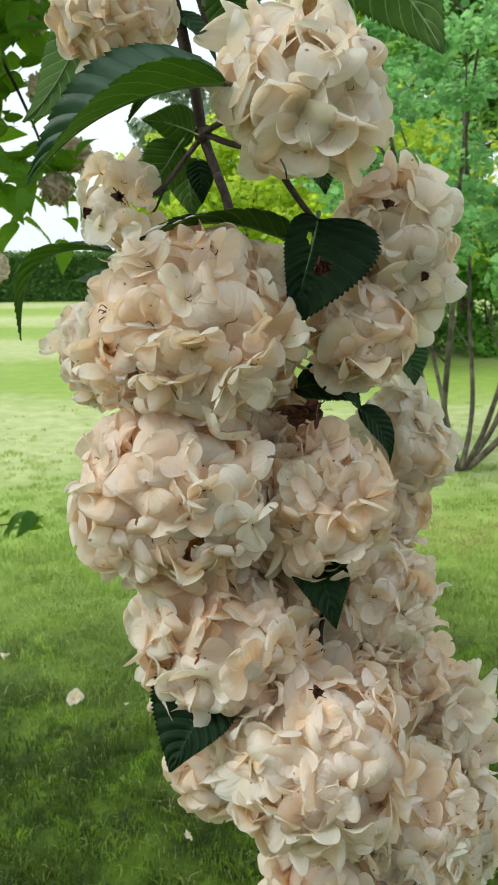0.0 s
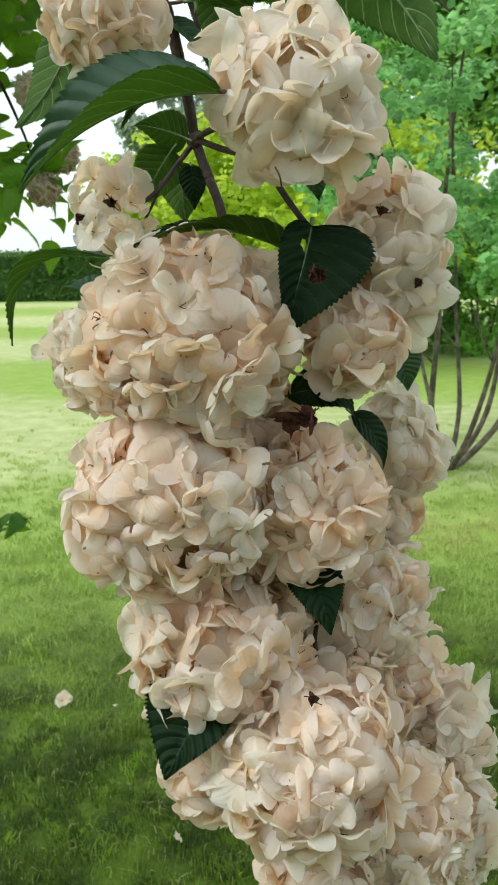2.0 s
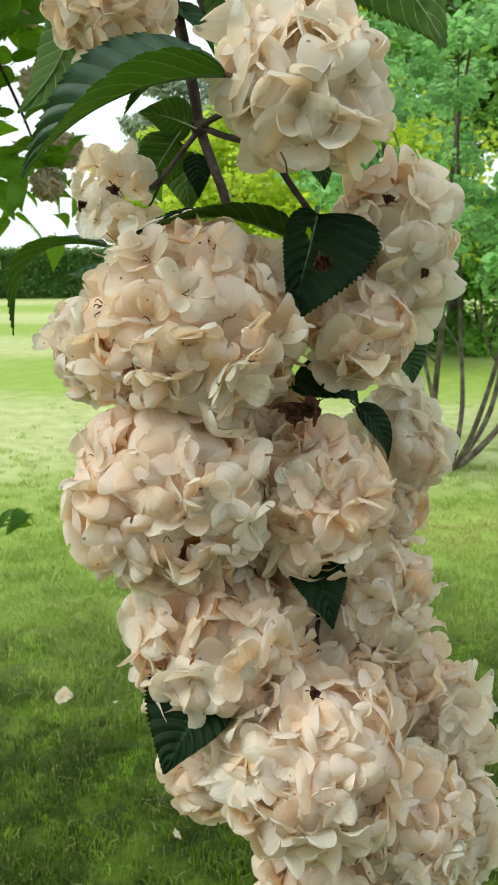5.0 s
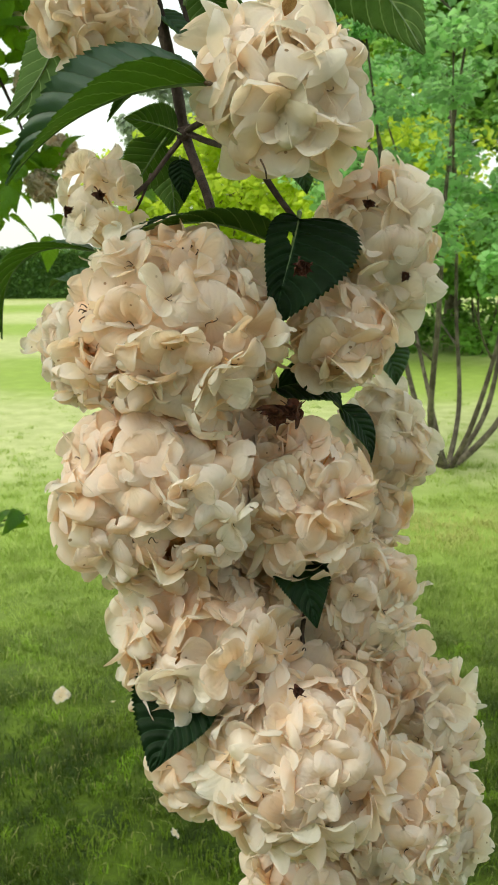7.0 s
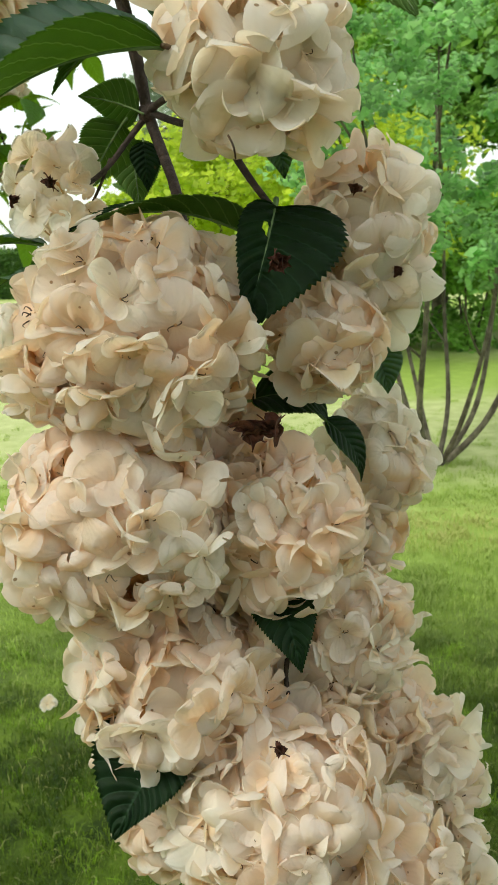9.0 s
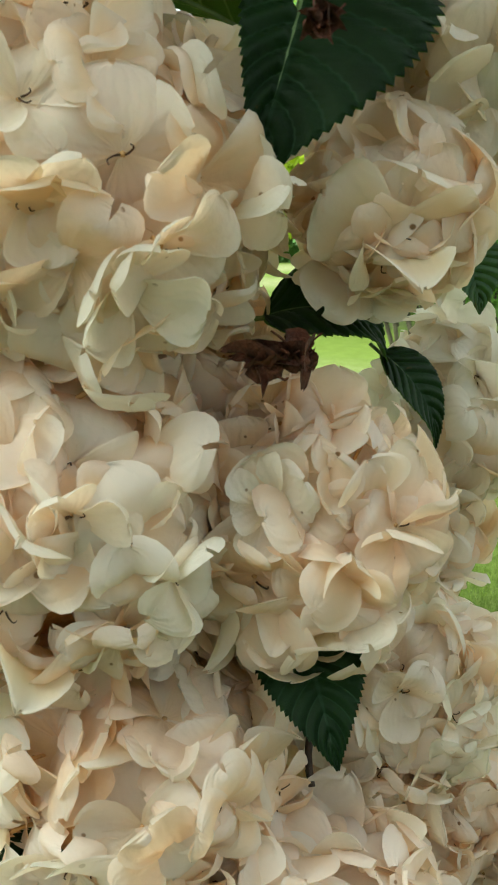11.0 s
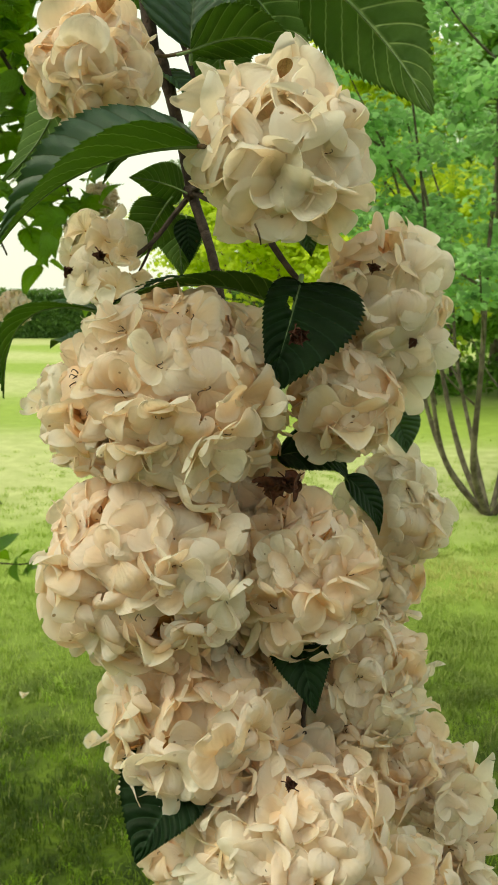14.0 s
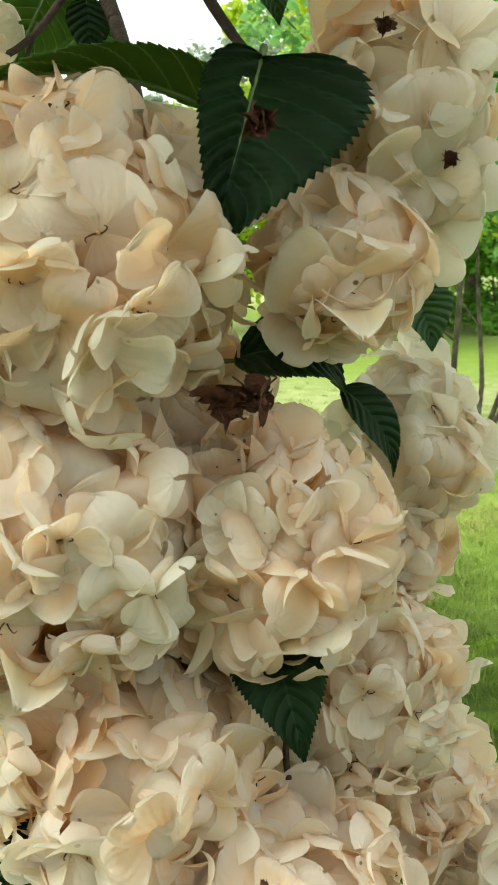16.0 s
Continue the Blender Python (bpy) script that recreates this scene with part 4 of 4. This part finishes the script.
dried_floret(branch, (0.0358, 0.3270, 1.3332), 0.55, (0, -0.8, 0.5), 3)
dried_floret(branch, (-0.0665, 0.4160, 1.5312), 0.5, (-0.3, -0.9, 0.1), 0)
dried_floret(branch, (-0.0523, 0.4190, 1.5378), 0.62, (0.2, -0.9, 0.1), 1)
# these two stand in for small brown gaps between the petals
dried_floret(branch, (0.0682, 0.3790, 1.5307), 0.5, (0, -0.9, 0.2), 2)
dried_floret(branch, (0.0858, 0.3840, 1.5002), 0.45, (0, -0.9, 0.2), 3)

BROWNED = solid_material("browned_petal", (0.55, 0.22, 0.08), (0.76, 0.44, 0.22), 150, 0.6, 0.5, 0.0005)


def browned_petal(place, up, size, turn):
    """A single petal that has dried to orange-brown, curled at its rim."""
    verts, faces = [], []
    for j in range(9):
        v = 1 - (1 - j / 8) ** 2
        half = 0.0075 * (v + 0.03) ** 0.6 * (max(1 - v ** 3, 0) + 0.01) ** 0.5
        for i in range(7):
            u = -1 + i / 3
            verts.append((u * half, 0.012 * v, 0.003 * u * u * v + 0.0025 * v ** 3 + 0.0006 * math.sin(5 * u + 6 * v)))
    for j in range(8):
        for i in range(6):
            a = j * 7 + i
            faces.append((a, a + 1, a + 8, a + 7))
    m = Matrix.Translation(place) @ Vector(up).to_track_quat("Y", "Z").to_matrix().to_4x4() @ Matrix.Rotation(radians(turn), 4, "Y") @ Matrix.Scale(size, 4)
    return part("browned_petal", mesh_of("browned_petal", verts, faces, [BROWNED]), branch, m, "orange-brown dried petal")


browned_petal((-0.0393, 0.3780, 1.6293), (0.1, -0.3, 1), 0.9, 200)
browned_petal((0.0307, 0.3350, 1.5942), (0.25, -0.2, 1), 0.55, 160)
dry = tube([(0.0218, 0.3380, 1.5451), (0.0234, 0.3340, 1.5412), (0.0240, 0.3360, 1.5377)], 0.0004, 0.0003, 5, 4)
part("dry_thread", mesh_of("dry_thread", *dry, [SPECK]), branch, label="dark withered thread")

# ---- more of the bush, further off ----
def bush_leaf_mesh(seed):
    r = np.random.default_rng(seed)
    v, q, w, s, rib = leaf_surface(0.085 * r.uniform(0.8, 1.15), 0.048 * r.uniform(0.85, 1.1), r.uniform(0.03, 0.14), r.uniform(0.1, 0.4), 0.1, r.uniform(-0.5, 0.5), teeth=10, ny=20, nx=6, rib_sides=4, rib_steps=1)
    n = len(v)
    return mesh_of("leaf", v + rib[0], q + [tuple(i + n for i in f) for f in rib[1]], [BUSH_TOP, BUSH_UNDER], w + [(0.5, 0.5)] * len(rib[0]), s + [1] * len(rib[1]))


BUSH_LEAVES = [bush_leaf_mesh(n) for n in range(6)]


def far_branch(line, leaves, reach, label, seed, thick=0.006):
    """A leafy bush branch: a stem along the line, with leaves on both sides, hanging outwards."""
    r = np.random.default_rng(seed)
    ob = thing("leafy_branch", line[0], label, "branch", "branches of the bush")
    part("stem", mesh_of("stem", *tube(line, thick, thick * 0.3, 7, 5), [BARK]), ob)
    p = np.array(line)
    for n in range(leaves):
        t = r.uniform(0.08, 1.0) * (len(p) - 1)
        k = min(int(t), len(p) - 2)
        spot = p[k] + (p[k + 1] - p[k]) * (t - k) + r.normal(0, reach, 3) * (1, 1, 0.8)
        m = Matrix.Translation(spot) @ Euler((r.normal(-0.5, 0.5), r.normal(0, 0.6), r.uniform(0, 6.283))).to_matrix().to_4x4() @ Matrix.Scale(r.uniform(0.7, 1.15), 4)
        part("leaf", BUSH_LEAVES[n % 6], ob, m)
    return ob


LEAFY = "leafy snowball bush branch with pleated green leaves"
b1 = far_branch([(-0.72, 1.55, 2.35), (-0.60, 1.70, 2.12), (-0.50, 1.80, 1.93), (-0.44, 1.85, 1.78), (-0.41, 1.85, 1.68)], 110, 0.07, "bush branch with green leaves and faded brown flower heads", 61)
flower_head(b1, (-0.388, 1.80, 1.648), (0.034, 0.034, 0.034), 40, "faded brown flower head", old=True, seed=31)
flower_head(b1, (-0.366, 1.90, 1.722), (0.036, 0.036, 0.036), 40, "faded beige flower head", old=True, seed=32)
flower_head(b1, (-0.41, 1.85, 1.84), (0.038, 0.038, 0.038), 44, seed=33)
far_branch([(-1.0, 1.3, 2.3), (-0.78, 1.6, 2.08), (-0.63, 1.75, 1.95), (-0.54, 1.85, 1.83)], 80, 0.07, LEAFY, 73)
far_branch([(-0.95, 1.55, 2.4), (-0.72, 1.8, 2.18), (-0.57, 1.9, 2.03), (-0.50, 1.95, 1.9)], 80, 0.1, LEAFY, 75)
b2 = far_branch([(-0.95, 1.40, 2.45), (-0.65, 1.70, 2.28), (-0.46, 1.90, 2.10), (-0.36, 1.95, 1.98)], 90, 0.08, LEAFY, 63)
flower_head(b2, (-0.437, 1.90, 2.00), (0.038, 0.038, 0.038), 44, seed=34)
b3 = far_branch([(-0.95, 1.20, 2.10), (-0.72, 1.50, 1.90), (-0.57, 1.65, 1.74), (-0.51, 1.70, 1.60)], 64, 0.06, LEAFY, 65)
flower_head(b3, (-0.50, 1.70, 1.50), (0.036, 0.036, 0.036), 40, seed=35)
far_branch([(-1.6, 1.6, 1.9), (-1.1, 1.9, 1.45), (-0.8, 2.1, 1.15), (-0.7, 2.15, 1.0)], 18, 0.05, LEAFY, 67)
far_branch([(-1.6, 1.6, 1.6), (-1.1, 2.0, 1.0), (-0.72, 2.15, 0.845), (-0.56, 2.2, 0.85)], 26, 0.025, LEAFY, 69, 0.004)

bush = thing("snowball_bush", (0.3, -1.0, 0), "large old snowball bush out of view, its crown placed to shade the lawn", "bush")
pieces = []
r = np.random.default_rng(81)
for n in range(9):
    a = 6.283 * n / 9
    out = np.array((math.cos(a), math.sin(a), 0))
    foot = np.array((0.3, -1.0, -0.05)) + out * 0.12
    pieces.append(tube([foot, foot + out * 0.2 + (0, 0, 0.9), foot + out * 0.6 + (0, 0, 1.9), foot + out * 1.3 + (0, 0, 2.6)], 0.026, 0.008, 8, 6, 0.05))
# limbs added to carry the unseen clumps overhead
for x, y in ((-1.0, 1.5), (-0.3, 1.8), (0.5, 1.7), (-2.0, 1.0)):
    foot = np.array((0.3, -1.0, -0.05)) + np.array((x, y, 0)) * 0.05
    pieces.append(tube([foot, foot + (x * 0.1, 0.15, 1.1), (x * 0.4, -0.1, 2.25), (x * 0.8, y * 0.6, 2.65), (x * 1.1, y * 1.1, 2.85)], 0.030, 0.007, 8, 6, 0.05))
part("trunk", mesh_of("trunk", *joined(pieces), [BARK]), bush)
centres = []
# unseen clumps to the left and overhead, placed to shade the near lawn
for n in range(150):
    centres.append((r.uniform(-3.2, -0.9), r.uniform(0.3, 1.75), r.uniform(2.4, 3.1)))
for n in range(110):
    centres.append((r.uniform(-1.6, 1.2), r.uniform(1.15, 2.1), r.uniform(2.7, 3.3)))
for n in range(190):
    centres.append((r.uniform(-1.7, 0.8), r.uniform(0.95, 2.3), r.uniform(2.5, 3.1)))
# unseen clumps behind the viewpoint, added to hold light off the flowers
for n in range(200):
    centres.append((r.uniform(-0.4, 1.4), r.uniform(-2.8, -0.9), r.uniform(0.4, 2.9)))
me = leaf_cloud(clumps(83, centres, 0.26, 26), 0.09, 84)
me.materials.append(SHRUB_LEAF)
part("crown", me, bush, kind="stuff")


# ---- fallen florets on the grass ----
def fallen(place, size, n):
    m = Matrix.Translation(place) @ pose(0, 0, 0, 25, 15, n * 50) @ Matrix.Scale(size, 4)
    ob = new("fallen_floret", FLORETS[n])
    ob.matrix_basis = m
    return tagged(ob, "small white fallen floret lying on the grass", "floret", "fallen florets")


for n, (x, y, s) in enumerate(((-0.64, 2.76, 1.6), (-0.63, 2.79, 1.3), (-0.184, 2.03, 0.9), (-0.98, 3.11, 1.1), (-0.45, 2.72, 0.5), (-0.9, 2.35, 0.5))):
    fallen((x, y, 0.022), s, n)
